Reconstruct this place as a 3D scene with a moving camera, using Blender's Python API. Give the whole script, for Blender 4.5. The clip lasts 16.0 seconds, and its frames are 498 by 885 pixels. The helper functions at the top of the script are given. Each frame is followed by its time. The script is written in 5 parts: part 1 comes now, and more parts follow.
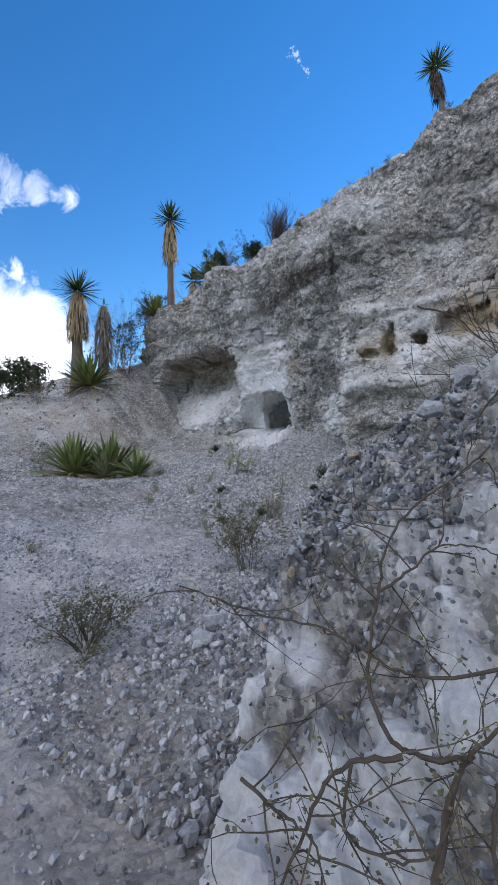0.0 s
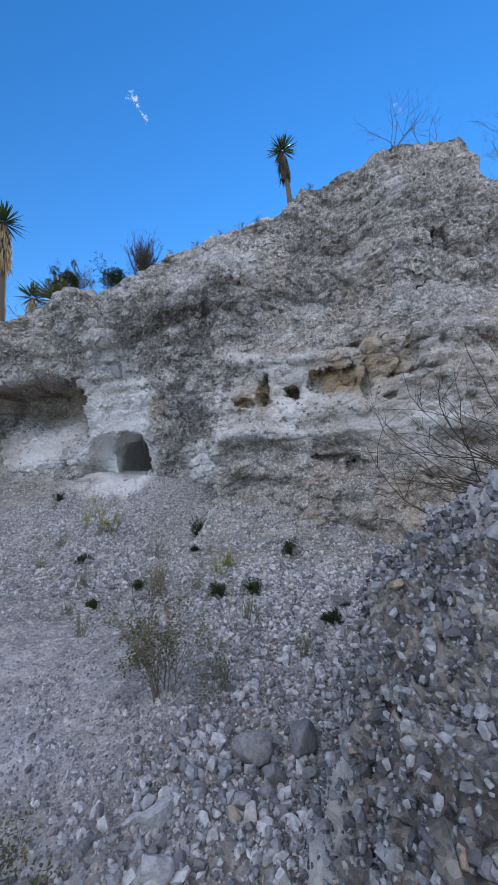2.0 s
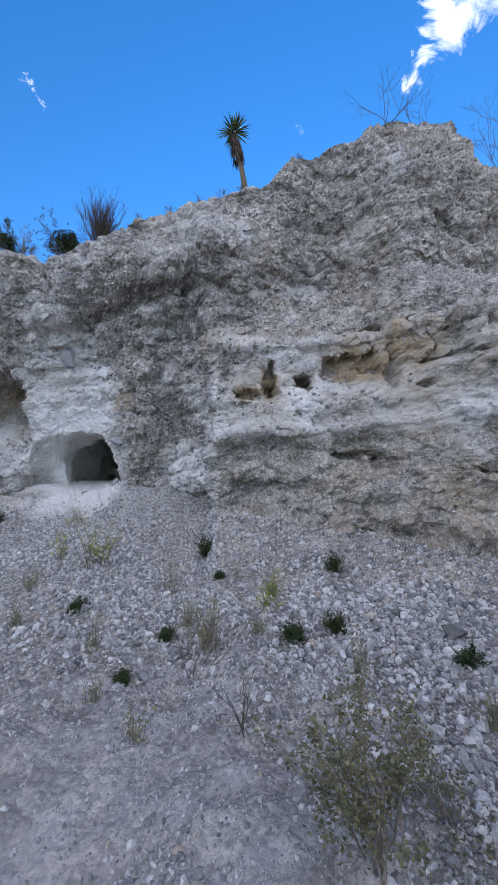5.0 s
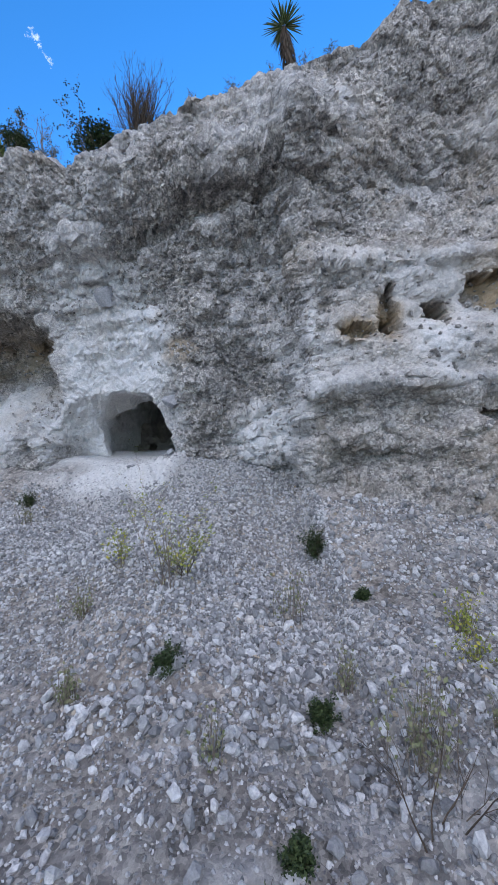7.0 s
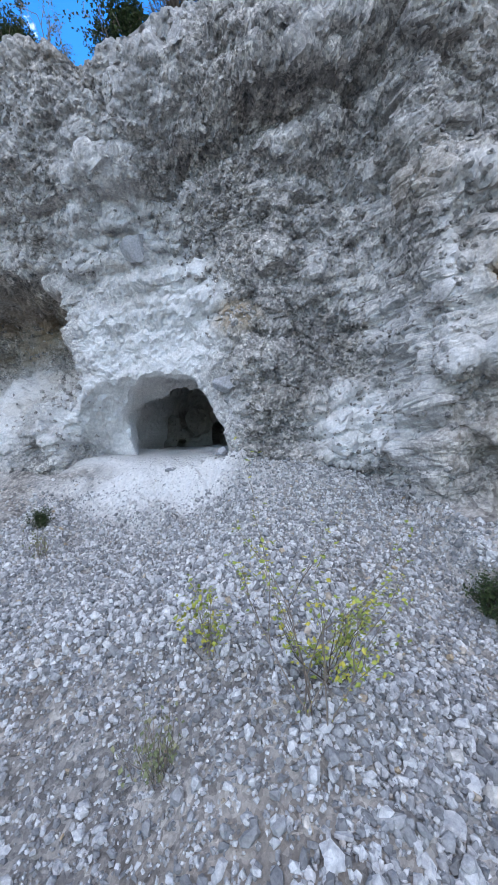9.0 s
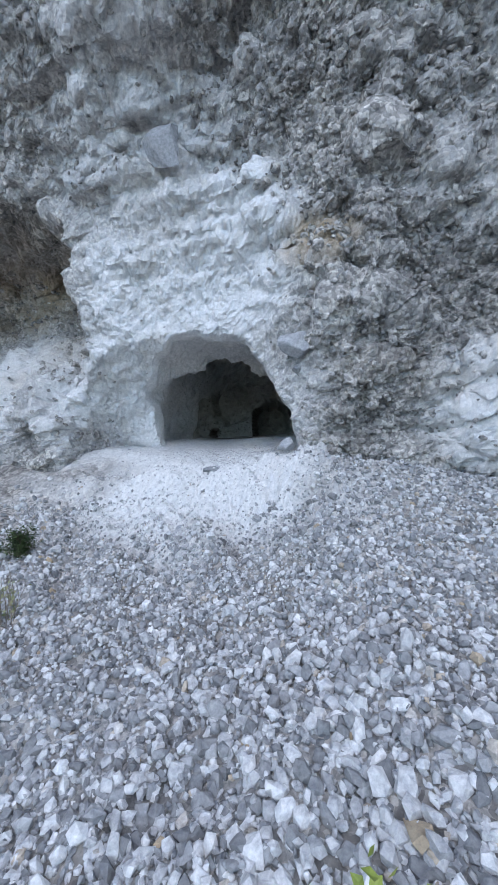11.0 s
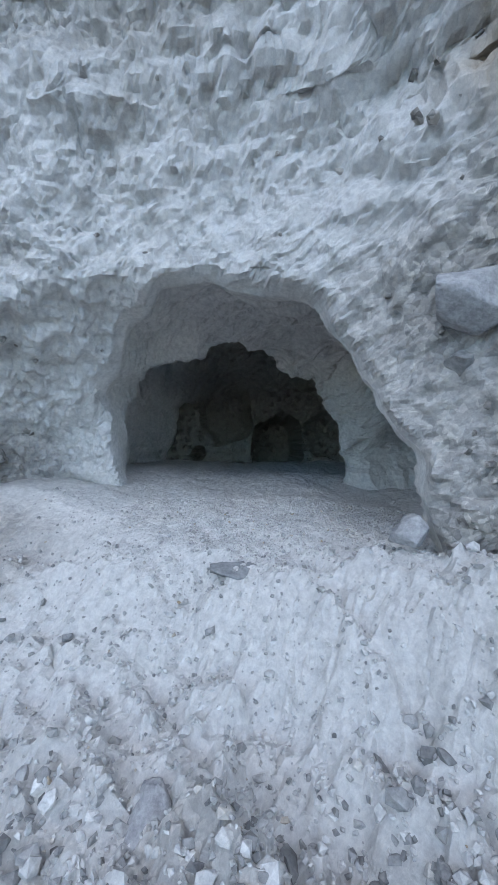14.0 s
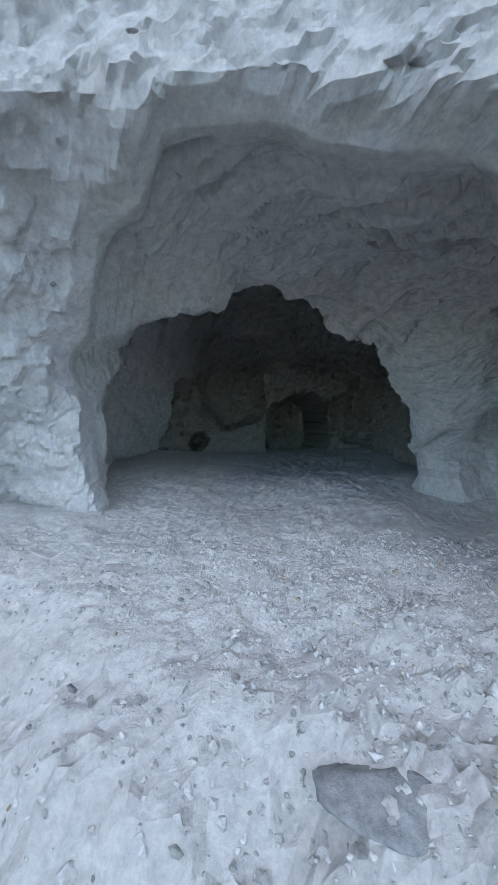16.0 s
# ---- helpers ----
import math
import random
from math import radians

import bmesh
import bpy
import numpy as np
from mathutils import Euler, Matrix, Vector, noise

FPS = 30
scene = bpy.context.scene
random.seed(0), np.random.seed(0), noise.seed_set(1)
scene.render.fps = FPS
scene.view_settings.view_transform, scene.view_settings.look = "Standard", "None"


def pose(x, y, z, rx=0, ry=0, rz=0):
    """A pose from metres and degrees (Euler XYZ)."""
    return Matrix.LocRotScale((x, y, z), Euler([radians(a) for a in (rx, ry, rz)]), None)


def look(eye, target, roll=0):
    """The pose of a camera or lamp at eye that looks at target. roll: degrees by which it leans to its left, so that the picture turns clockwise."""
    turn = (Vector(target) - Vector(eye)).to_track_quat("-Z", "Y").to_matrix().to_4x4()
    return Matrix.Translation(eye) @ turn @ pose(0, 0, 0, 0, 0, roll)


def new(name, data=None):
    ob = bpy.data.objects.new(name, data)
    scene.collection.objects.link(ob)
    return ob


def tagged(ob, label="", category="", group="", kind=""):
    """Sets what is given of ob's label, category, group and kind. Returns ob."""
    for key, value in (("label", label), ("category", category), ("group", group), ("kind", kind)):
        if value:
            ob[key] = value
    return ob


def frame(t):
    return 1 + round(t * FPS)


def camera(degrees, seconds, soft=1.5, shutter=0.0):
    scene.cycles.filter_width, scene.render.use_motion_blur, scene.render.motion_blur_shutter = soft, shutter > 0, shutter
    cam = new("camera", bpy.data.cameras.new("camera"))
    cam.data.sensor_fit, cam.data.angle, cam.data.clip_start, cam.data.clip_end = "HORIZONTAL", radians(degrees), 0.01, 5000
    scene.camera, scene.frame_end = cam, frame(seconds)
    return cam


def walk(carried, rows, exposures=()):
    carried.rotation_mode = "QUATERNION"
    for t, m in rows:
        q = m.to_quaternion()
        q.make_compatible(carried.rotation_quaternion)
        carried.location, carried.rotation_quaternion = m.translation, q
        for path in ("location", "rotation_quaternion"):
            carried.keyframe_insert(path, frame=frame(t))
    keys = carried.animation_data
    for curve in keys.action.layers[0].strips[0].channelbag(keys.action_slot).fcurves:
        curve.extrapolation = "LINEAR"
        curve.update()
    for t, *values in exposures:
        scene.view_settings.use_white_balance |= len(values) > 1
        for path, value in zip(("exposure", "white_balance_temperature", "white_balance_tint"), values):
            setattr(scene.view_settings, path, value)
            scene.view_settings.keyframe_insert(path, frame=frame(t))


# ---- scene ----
cam = camera(62.4, 16.0, soft=0.6)
# seconds, eye, target, roll
PATH = [
    (0, (0.017, 0.035, 1.53), (-1.06, 1.72, 1.554), -0.1),
    (0.5, (-0.414, 0.122, 1.594), (-1.493, 1.806, 1.621), 0.1),
    (1, (-0.756, 0.27, 1.666), (-1.82, 1.963, 1.713), 0.7),
    (1.5, (-0.977, 0.445, 1.834), (-1.783, 2.273, 1.917), 0.8),
    (2, (-1.152, 0.417, 1.963), (-1.474, 2.383, 2.142), -0.2),
    (2.5, (-1.373, 0.364, 2.135), (-1.281, 2.35, 2.359), -0.1),
    (3, (-1.582, 0.47, 2.153), (-1.414, 2.443, 2.431), -0.9),
    (3.5, (-1.964, 0.762, 2.117), (-1.811, 2.733, 2.415), -1.5),
    (4, (-2.43, 0.996, 2.06), (-2.305, 2.974, 2.333), -1.7),
    (4.2, (-2.585, 1.097, 2.041), (-2.459, 3.076, 2.302), -1.9),
    (6.3, (-3.821, 3.175, 2.004), (-3.825, 5.174, 2.076), -3.7),
    (6.5, (-3.942, 3.389, 2.013), (-3.953, 5.388, 2.075), -3.6),
    (7, (-4.296, 3.871, 2.086), (-4.31, 5.871, 2.136), -3.1),
    (7.5, (-4.55, 4.373, 2.097), (-4.562, 6.373, 2.138), -3.8),
    (8, (-4.837, 4.794, 2.117), (-4.866, 6.794, 2.151), -3.9),
    (8.2, (-4.965, 4.956, 2.143), (-4.997, 6.955, 2.18), -3.9),
    (10.3, (-5.7, 6.798, 2.288), (-5.746, 8.797, 2.26), -2.3),
    (10.5, (-5.755, 6.975, 2.289), (-5.83, 8.974, 2.266), -2.4),
    (11, (-5.953, 7.462, 2.245), (-6.073, 9.459, 2.228), -2.6),
    (11.5, (-6.178, 7.971, 2.237), (-6.305, 9.967, 2.222), -2.9),
    (12, (-6.306, 8.631, 2.312), (-6.434, 10.627, 2.301), -2.9),
    (12.5, (-6.429, 9.073, 2.458), (-6.504, 11.071, 2.457), -3.0),
    (13, (-6.527, 9.388, 2.538), (-6.506, 11.388, 2.554), -3.1),
    (13.5, (-6.571, 9.639, 2.567), (-6.525, 11.639, 2.579), -2.0),
    (14, (-6.589, 9.769, 2.521), (-6.526, 11.768, 2.536), 1.7),
    (14.5, (-6.589, 10.0, 2.545), (-6.514, 11.998, 2.583), 0.9),
    (15, (-6.714, 10.32, 2.583), (-6.636, 12.318, 2.621), 0.9),
    (15.5, (-6.825, 10.628, 2.613), (-6.701, 12.623, 2.552), 1.3),
    (16, (-6.887, 10.944, 2.654), (-6.743, 12.935, 2.538), 1.1),
]
walk(cam, [(t, look(eye, target, roll)) for t, eye, target, roll in PATH],
     exposures=[(0.0, 0.45, 6350, 18), (1.0, 0.2, 6200, 19), (2.0, 0.42, 6220, 19), (3.5, 0.25, 6180, 20), (4.0, 0.34, 6220, 20), (7.0, 0.72, 6180, 19), (8.0, 0.95, 6080, 17), (10.5, 1.18, 5930, 15), (13.0, 1.05, 5900, 12), (14.6, 1.0, 5900, 12), (16.0, 1.25, 5900, 11)])

# ---- world and sun: clear sky, low sun behind the crag ----
SUN_EL, SUN_AZ = radians(25), radians(14)      # azimuth clockwise from +y
world = bpy.data.worlds.new("sky")
scene.world = world
world.use_nodes = True
wn, wl = world.node_tree.nodes, world.node_tree.links
wn.clear()
w_out = wn.new("ShaderNodeOutputWorld")
w_bg = wn.new("ShaderNodeBackground")
w_sky = wn.new("ShaderNodeTexSky")
w_sky.sky_type = "NISHITA"
w_sky.sun_disc = False
w_sky.sun_elevation, w_sky.sun_rotation = SUN_EL, SUN_AZ
w_sky.air_density, w_sky.dust_density, w_sky.ozone_density = 1.0, 0.0, 3.0
w_bg.inputs["Strength"].default_value = 0.15


def sky_node(kind, *inputs, op=None):
    """A world node with its inputs linked or set."""
    n = wn.new(kind)
    if op:
        n.operation = op
    for i, v in enumerate(inputs):
        if v is None:
            continue
        if isinstance(v, bpy.types.NodeSocket):
            wl.new(v, n.inputs[i])
        else:
            n.inputs[i].default_value = v
    return n


w_dir = wn.new("ShaderNodeTexCoord").outputs["Generated"]
w_noise = wn.new("ShaderNodeTexNoise")
w_noise.inputs["Scale"].default_value, w_noise.inputs["Detail"].default_value, w_noise.inputs["Roughness"].default_value = 13.0, 9.0, 0.66
w_noise.inputs["Distortion"].default_value = 0.6
wl.new(w_dir, w_noise.inputs["Vector"])
w_warp = sky_node("ShaderNodeVectorMath", sky_node("ShaderNodeVectorMath", w_noise.outputs["Color"], (0.5, 0.5, 0.5), op="SUBTRACT").outputs[0], (0.16, 0.16, 0.16), op="MULTIPLY")
w_bent = sky_node("ShaderNodeVectorMath", w_dir, w_warp.outputs[0], op="ADD").outputs[0]
cover = None
# clouds: direction, size, weight
for cx, cy, cz, size, weight in ((-0.80, 0.36, 0.49, 0.06, 0.72), (-0.76, 0.42, 0.495, 0.05, 0.6), (-0.725, 0.475, 0.498, 0.045, 0.62),
                                 (-0.83, 0.43, 0.35, 0.04, 0.8), (-0.86, 0.47, 0.20, 0.12, 1.5), (-0.92, 0.36, 0.24, 0.13, 1.5),
                                 (-0.322, 0.645, 0.694, 0.02, 0.62), (-0.31, 0.665, 0.68, 0.016, 0.55), (-0.282, 0.702, 0.654, 0.02, 0.42),
                                 (0.44, 0.50, 0.745, 0.07, 1.25), (0.385, 0.573, 0.723, 0.042, 1.0), (0.352, 0.61, 0.71, 0.022, 0.8),
                                 (0.345, 0.635, 0.694, 0.022, 0.7), (0.36, 0.645, 0.68, 0.018, 0.6), (0.15, 0.55, 0.822, 0.05, 0.75), (0.157, 0.727, 0.669, 0.02, 0.45)):
    d = sky_node("ShaderNodeVectorMath", w_bent, Vector((cx, cy, cz)).normalized(), op="DISTANCE").outputs["Value"]
    f = sky_node("ShaderNodeMapRange", d, 0.0, size * 1.5, weight, 0.0).outputs[0]
    cover = f if cover is None else sky_node("ShaderNodeMath", cover, f, op="MAXIMUM").outputs[0]
# unseen broken cloud, added as fill light over the other half of the sky
w_fill_cloud = wn.new("ShaderNodeTexNoise")
w_fill_cloud.inputs["Scale"].default_value, w_fill_cloud.inputs["Detail"].default_value = 2.6, 7.0
wl.new(w_dir, w_fill_cloud.inputs["Vector"])
w_sep = wn.new("ShaderNodeSeparateXYZ")
wl.new(w_dir, w_sep.inputs[0])
w_back = sky_node("ShaderNodeMapRange", w_sep.outputs["Y"], 0.25, -0.3, 0.0, 1.0).outputs[0]
w_fill = sky_node("ShaderNodeMapRange", w_fill_cloud.outputs["Fac"], 0.42, 0.62, 0.0, 1.0).outputs[0]
w_high = sky_node("ShaderNodeMapRange", w_sep.outputs["Z"], 0.15, 0.5, 0.15, 1.0).outputs[0]
w_fill = sky_node("ShaderNodeMath", w_fill, w_back, op="MULTIPLY").outputs[0]
w_fill = sky_node("ShaderNodeMath", w_fill, w_high, op="MULTIPLY").outputs[0]
w_edge = sky_node("ShaderNodeMath", cover, sky_node("ShaderNodeMath", w_noise.outputs["Fac"], 1.6, op="MULTIPLY").outputs[0], op="MULTIPLY").outputs[0]
w_edge = sky_node("ShaderNodeMapRange", w_edge, 0.25, 1.0, 0.0, 1.0).outputs[0]
w_cloud = sky_node("ShaderNodeMath", w_edge, w_fill, op="MAXIMUM").outputs[0]
w_hue = sky_node("ShaderNodeHueSaturation")
w_hue.inputs["Saturation"].default_value = 1.3
wl.new(w_sky.outputs[0], w_hue.inputs["Color"])
w_mix = wn.new("ShaderNodeMix")
w_mix.data_type = "RGBA"
wl.new(w_cloud, w_mix.inputs[0])
wl.new(w_hue.outputs[0], w_mix.inputs[6])
w_mix.inputs[7].default_value = (15, 15.2, 15.6, 1)
wl.new(w_mix.outputs[2], w_bg.inputs[0])
wl.new(w_bg.outputs[0], w_out.inputs[0])
sun = new("sun", bpy.data.lights.new("sun", "SUN"))
sun.data.energy, sun.data.angle, sun.data.color = 4.5, radians(0.5), (1.0, 0.93, 0.82)
sun_dir = Vector((math.sin(SUN_AZ) * math.cos(SUN_EL), math.cos(SUN_AZ) * math.cos(SUN_EL), math.sin(SUN_EL)))
sun.matrix_world = look(sun_dir * 60, (0, 0, 0))


# ---- numeric helpers ----
def ease(t):
    t = np.clip(t, 0, 1)
    return t * t * (3 - 2 * t)


def curve(x, xs, ys):
    """Smooth curve through a few knots."""
    xs, ys = np.asarray(xs, float), np.asarray(ys, float)
    x = np.clip(x, xs[0], xs[-1])
    run = np.diff(ys) / np.diff(xs)
    slope = np.concatenate(([run[0]], np.where(run[1:] * run[:-1] > 0, 2 * run[1:] * run[:-1] / np.where(run[1:] + run[:-1] == 0, 1, run[1:] + run[:-1]), 0), [run[-1]]))
    i = np.clip(np.searchsorted(xs, x) - 1, 0, len(xs) - 2)
    h = xs[i + 1] - xs[i]
    t = (x - xs[i]) / h
    return ((1 + 2 * t) * (1 - t) ** 2 * ys[i] + t * (1 - t) ** 2 * h * slope[i]
            + t * t * (3 - 2 * t) * ys[i + 1] + t * t * (t - 1) * h * slope[i + 1])


def hashed(ix, iy, iz, seed):
    h = (ix.astype(np.int64) * 374761393 + iy.astype(np.int64) * 668265263 + iz.astype(np.int64) * 2147483647 + seed * 1274126177) & 0xFFFFFFFF
    h = ((h ^ (h >> 13)) * 1274126177) & 0xFFFFFFFF
    h = ((h ^ (h >> 16)) * 2246822519) & 0xFFFFFFFF
    return ((h ^ (h >> 15)) & 0xFFFF) / 32767.5 - 1


def bumps(x, y, z, scale, seed=0):
    """Lattice noise in -1..1."""
    x, y, z = np.broadcast_arrays(np.asarray(x) / scale, np.asarray(y) / scale, np.asarray(z) / scale)
    fx, fy, fz = np.floor(x), np.floor(y), np.floor(z)
    tx, ty, tz = ease(x - fx), ease(y - fy), ease(z - fz)
    total = 0
    for dx in (0, 1):
        for dy in (0, 1):
            for dz in (0, 1):
                w = (tx if dx else 1 - tx) * (ty if dy else 1 - ty) * (tz if dz else 1 - tz)
                total = total + w * hashed(fx + dx, fy + dy, fz + dz, seed)
    return total


def rough(x, y, z, scale, octaves, seed=0, gain=0.5):
    total, amp = 0, 1
    for o in range(octaves):
        total = total + amp * bumps(x + 3.1 * o, y - 1.7 * o, z + 5.3 * o, scale, seed + o)
        scale, amp = scale * 0.47, amp * gain
    return total


def ridged(x, y, z, scale, octaves, seed=0):
    total, amp = 0, 1
    for o in range(octaves):
        total = total + amp * (0.5 - 2 * np.abs(bumps(x + 2.3 * o, y + 4.1 * o, z, scale, seed + o)) ** 0.8)
        scale, amp = scale * 0.5, amp * 0.55
    return total


def pebbles(x, y, scale, seed=0):
    """Distance to the nearest of scattered points, 0 to about 1."""
    x, y = np.asarray(x) / scale, np.asarray(y) / scale
    fx, fy = np.floor(x), np.floor(y)
    best = np.full(np.broadcast(x, y).shape, 9.0)
    for dx in (-1, 0, 1):
        for dy in (-1, 0, 1):
            px = fx + dx + 0.5 + 0.45 * hashed(fx + dx, fy + dy, fx * 0, seed)
            py = fy + dy + 0.5 + 0.45 * hashed(fx + dx, fy + dy, fx * 0, seed + 9)
            size = 0.75 + 0.5 * (hashed(fx + dx, fy + dy, fx * 0, seed + 5) + 1)
            best = np.minimum(best, np.hypot(x - px, y - py) * size)
    return np.clip(best, 0, 1)


def facets(x, y, scale, seed=0):
    """Broken planes: each cell of scattered points is a flat face with its own tilt and height, about -1 to 1."""
    x, y = np.broadcast_arrays(np.asarray(x) / scale, np.asarray(y) / scale)
    fx, fy = np.floor(x), np.floor(y)
    best, height = np.full(x.shape, 9.0), np.zeros(x.shape)
    for dx in (-1, 0, 1):
        for dy in (-1, 0, 1):
            ix, iy, o = fx + dx, fy + dy, fx * 0
            ox = x - (ix + 0.5 + 0.45 * hashed(ix, iy, o, seed))
            oy = y - (iy + 0.5 + 0.45 * hashed(ix, iy, o, seed + 9))
            dist = np.hypot(ox, oy)
            plane = 0.45 * hashed(ix, iy, o, seed + 3) + 0.9 * ox * hashed(ix, iy, o, seed + 4) + 0.9 * oy * hashed(ix, iy, o, seed + 6)
            nearer = dist < best
            best, height = np.where(nearer, dist, best), np.where(nearer, plane, height)
    return height


def blob(x, z, cx, cz, rx, rz, power=2.0):
    """1 in the middle of an ellipse, 0 at its rim and beyond."""
    return 1 - np.clip((np.abs((x - cx) / rx) ** power + np.abs((z - cz) / rz) ** power), 0, 1)


def spaced(stops):
    """Coordinates from stops of (start, step), the last one being the end."""
    out = []
    for (a, step), (b, _) in zip(stops, stops[1:]):
        out.append(np.linspace(a, b, max(2, int(round((b - a) / step)) + 1))[:-1])
    out.append(np.array([stops[-1][0]]))
    return np.concatenate(out)


# ---- the shape of the place ----
def face_y(x):
    """How far off the crag's face stands, at three metres up."""
    return curve(x, (-22, -16, -13, -10.5, -8.6, -7.4, -6.2, -5.5, -4.5, -3.66, -3.44, -2, -0.4, 0.9, 2.2, 4.2, 7, 12, 20),
                 (20, 16, 13.0, 12.7, 12.15, 11.85, 11.62, 11.2, 10.92, 10.66, 9.86, 9.5, 9.05, 7.75, 8.0, 9.0, 12, 17, 26))


def ridge_z(x):
    """Height of the crag's edge."""
    return curve(x, (-24, -17, -15.2, -14.2, -13.2, -12, -10, -7.6, -7.1, -6.3, -5.1, -4.1, -3.2, -2.15, -1.9, -1.5, -0.2, 1.6, 2.7, 2.9, 3.3, 4.1, 5.0, 7, 11, 20),
                 (2.6, 3.2, 4.2, 5.4, 6.6, 7.0, 7.3, 7.25, 7.1, 7.4, 8.0, 8.35, 8.58, 8.68, 8.85, 9.33, 9.78, 10.3, 10.2, 9.05, 8.95, 8.55, 7.4, 5.2, 3.0, 1.5))


def edge_x(z):
    """How far to the side the tall part of the crag reaches: an overhanging nose."""
    return curve(z, (1, 2.5, 4.3, 5.0, 5.6, 6.3, 6.6, 7.2, 8, 9, 11), (7.0, 5.5, 3.9, 3.3, 3.9, 3.9, 4.75, 4.8, 4.4, 3.6, 3.0))


def foot_z(x):
    return curve(x, (-24, -16, -13, -10, -7, -6.2, -5.2, -4.2, -3.5, -1.5, 1, 4, 10), (3.0, 3.2, 2.5, 2.15, 1.85, 1.87, 2.0, 1.85, 1.55, 1.2, 0.8, 0.8, 0.6))


def in_cave(x, y):
    """1 on the floor of the cave."""
    start = 11.15 - 0.75 * np.clip(x + 6.6, -1.2, 0.75) + 0.16 * bumps(x, y, 0, 0.45, 34) + 0.06 * bumps(x, y, 0, 0.15, 35)
    return ease((x + 8.85) / 0.5) * ease((-4.6 - x) / 0.35) * ease((y - start) / 0.55) * (1 - ease((x + 5.8) / 0.7) * (1 - ease((y - 11.3) / 0.3)))


def bank_edge(y):
    """Where the steep flank of the bank stands."""
    return curve(y, (-2, 0.1, 0.7, 1.2, 1.8, 2.4, 2.9, 3.4, 4.2, 5.5), (1.2, 0.1, -0.55, -0.86, -1.04, -1.12, -1.04, -0.62, -0.1, 0.9))


def bank_height(y):
    return curve(y, (-2, 0, 0.7, 1.5, 1.95, 2.4, 2.7, 3.3, 4.0, 5.2, 6.2), (0.1, 0.15, 0.42, 0.95, 1.3, 1.55, 1.72, 1.75, 1.5, 0.5, 0.0))


def mound_z(x, y, inset=0.0):
    """The bank of rubble beside the start of the walk: a steep flank and a top that climbs away from it."""
    e = x - bank_edge(y) - inset
    return bank_height(y) * (0.85 * ease(e / 0.18) + 0.25 * ease((e - 0.2) / 1.0) - 0.6 * ease((e - 4.5) / 4))


def hill_q(x, y):
    return -0.37 * (x + 9.5) + 0.93 * (y - 7.2)


def ground_z(x, y, inset=0.0):
    d = face_y(x) - y
    steep = curve(d, (0, 0.6, 1.2, 2.0, 3.6, 5.0, 6.8, 8.5), (1, 0.83, 0.62, 0.42, 0.23, 0.13, 0.05, 0.0))
    long = curve(d, (0, 0.45, 1.2, 3.0, 4.7, 6.2, 7.5, 10), (1, 0.86, 0.73, 0.55, 0.28, 0.2, 0.12, 0.0))
    z = foot_z(x) * (long + (steep - long) * ease((x + 5.4) / 1.6))
    z = np.maximum(z, 0.75 * ease((-x - 4) / 5) * ease((y + 3) / 9))
    # the hillside beyond the crag's low end
    q = hill_q(x, y)
    z = z + (0.58 * np.clip(q, 0, 5.0) + 0.12 * np.clip(q - 5.0, 0, 12)) * ease((-x - 11.2) / 3.2)
    z = z + mound_z(x, y, inset) + 0.35 * np.exp(-((x + 1.2) / 0.7) ** 2 - ((y - 0.1) / 0.7) ** 2)
    # the trodden white sill and the floor of the cave
    c = in_cave(x, y)
    sill = 2.03 + 0.125 * np.clip(y - 11.7, 0, 2.0)
    z = z + (sill - z) * c
    far = ease((np.hypot(x + 4, y - 6) - 26) / 60)
    return z * (1 - far)


def ground_full(x, y, inset=0.0):
    """The ground with its unevenness."""
    z = ground_z(x, y, inset)
    near = 1 - ease((np.hypot(x + 4, y - 6) - 16) / 10)
    c = in_cave(x, y)
    m = np.clip(mound_z(x, y, inset), 0, 1)
    z = z + near * (0.06 * rough(x, y, 0, 1.3, 3, 41) + (1 - 0.5 * c) * 0.035 * rough(x, y, 0, 0.22, 3, 44) - 0.012 * c * pebbles(x, y, 0.07, 45) * ease(rough(x, y, 0, 0.4, 2, 46) + 0.5))
    z = z + near * m * 0.05 * rough(x, y, 0, 0.5, 4, 47)
    z = z - near * 0.018 * (1 - 0.6 * c) * pebbles(x, y, 0.09, 52)
    # washed runnels below the sill
    run = np.exp(-((y - 10.9) / 0.8) ** 2) * ease((x + 8.5) / 1) * ease((-4.8 - x) / 1)
    apron = np.exp(-((y - 11.3) / 0.9) ** 2) * ease((x + 9) / 0.6) * ease((-4.9 - x) / 0.6)
    knobs = np.clip(0.62 - pebbles(x, y, 0.13, 36), 0, 1) * ease(rough(x, y, 0, 0.5, 2, 37) + 0.55)
    z = z + apron * (0.075 * knobs + 0.03 * facets(x, y, 0.14, 38) + 0.016 * facets(x, y, 0.06, 39))
    return z + 0.08 * run * bumps((x + 7) + 0.6 * (y - 11), 0.3 * y, 0, 0.16, 53) + 0.045 * run * rough(x, y, 0, 0.1, 3, 54) - 0.06 * run * ridged((x + 7) + 0.6 * (y - 11), 0.25 * y, 0, 0.26, 3, 60)


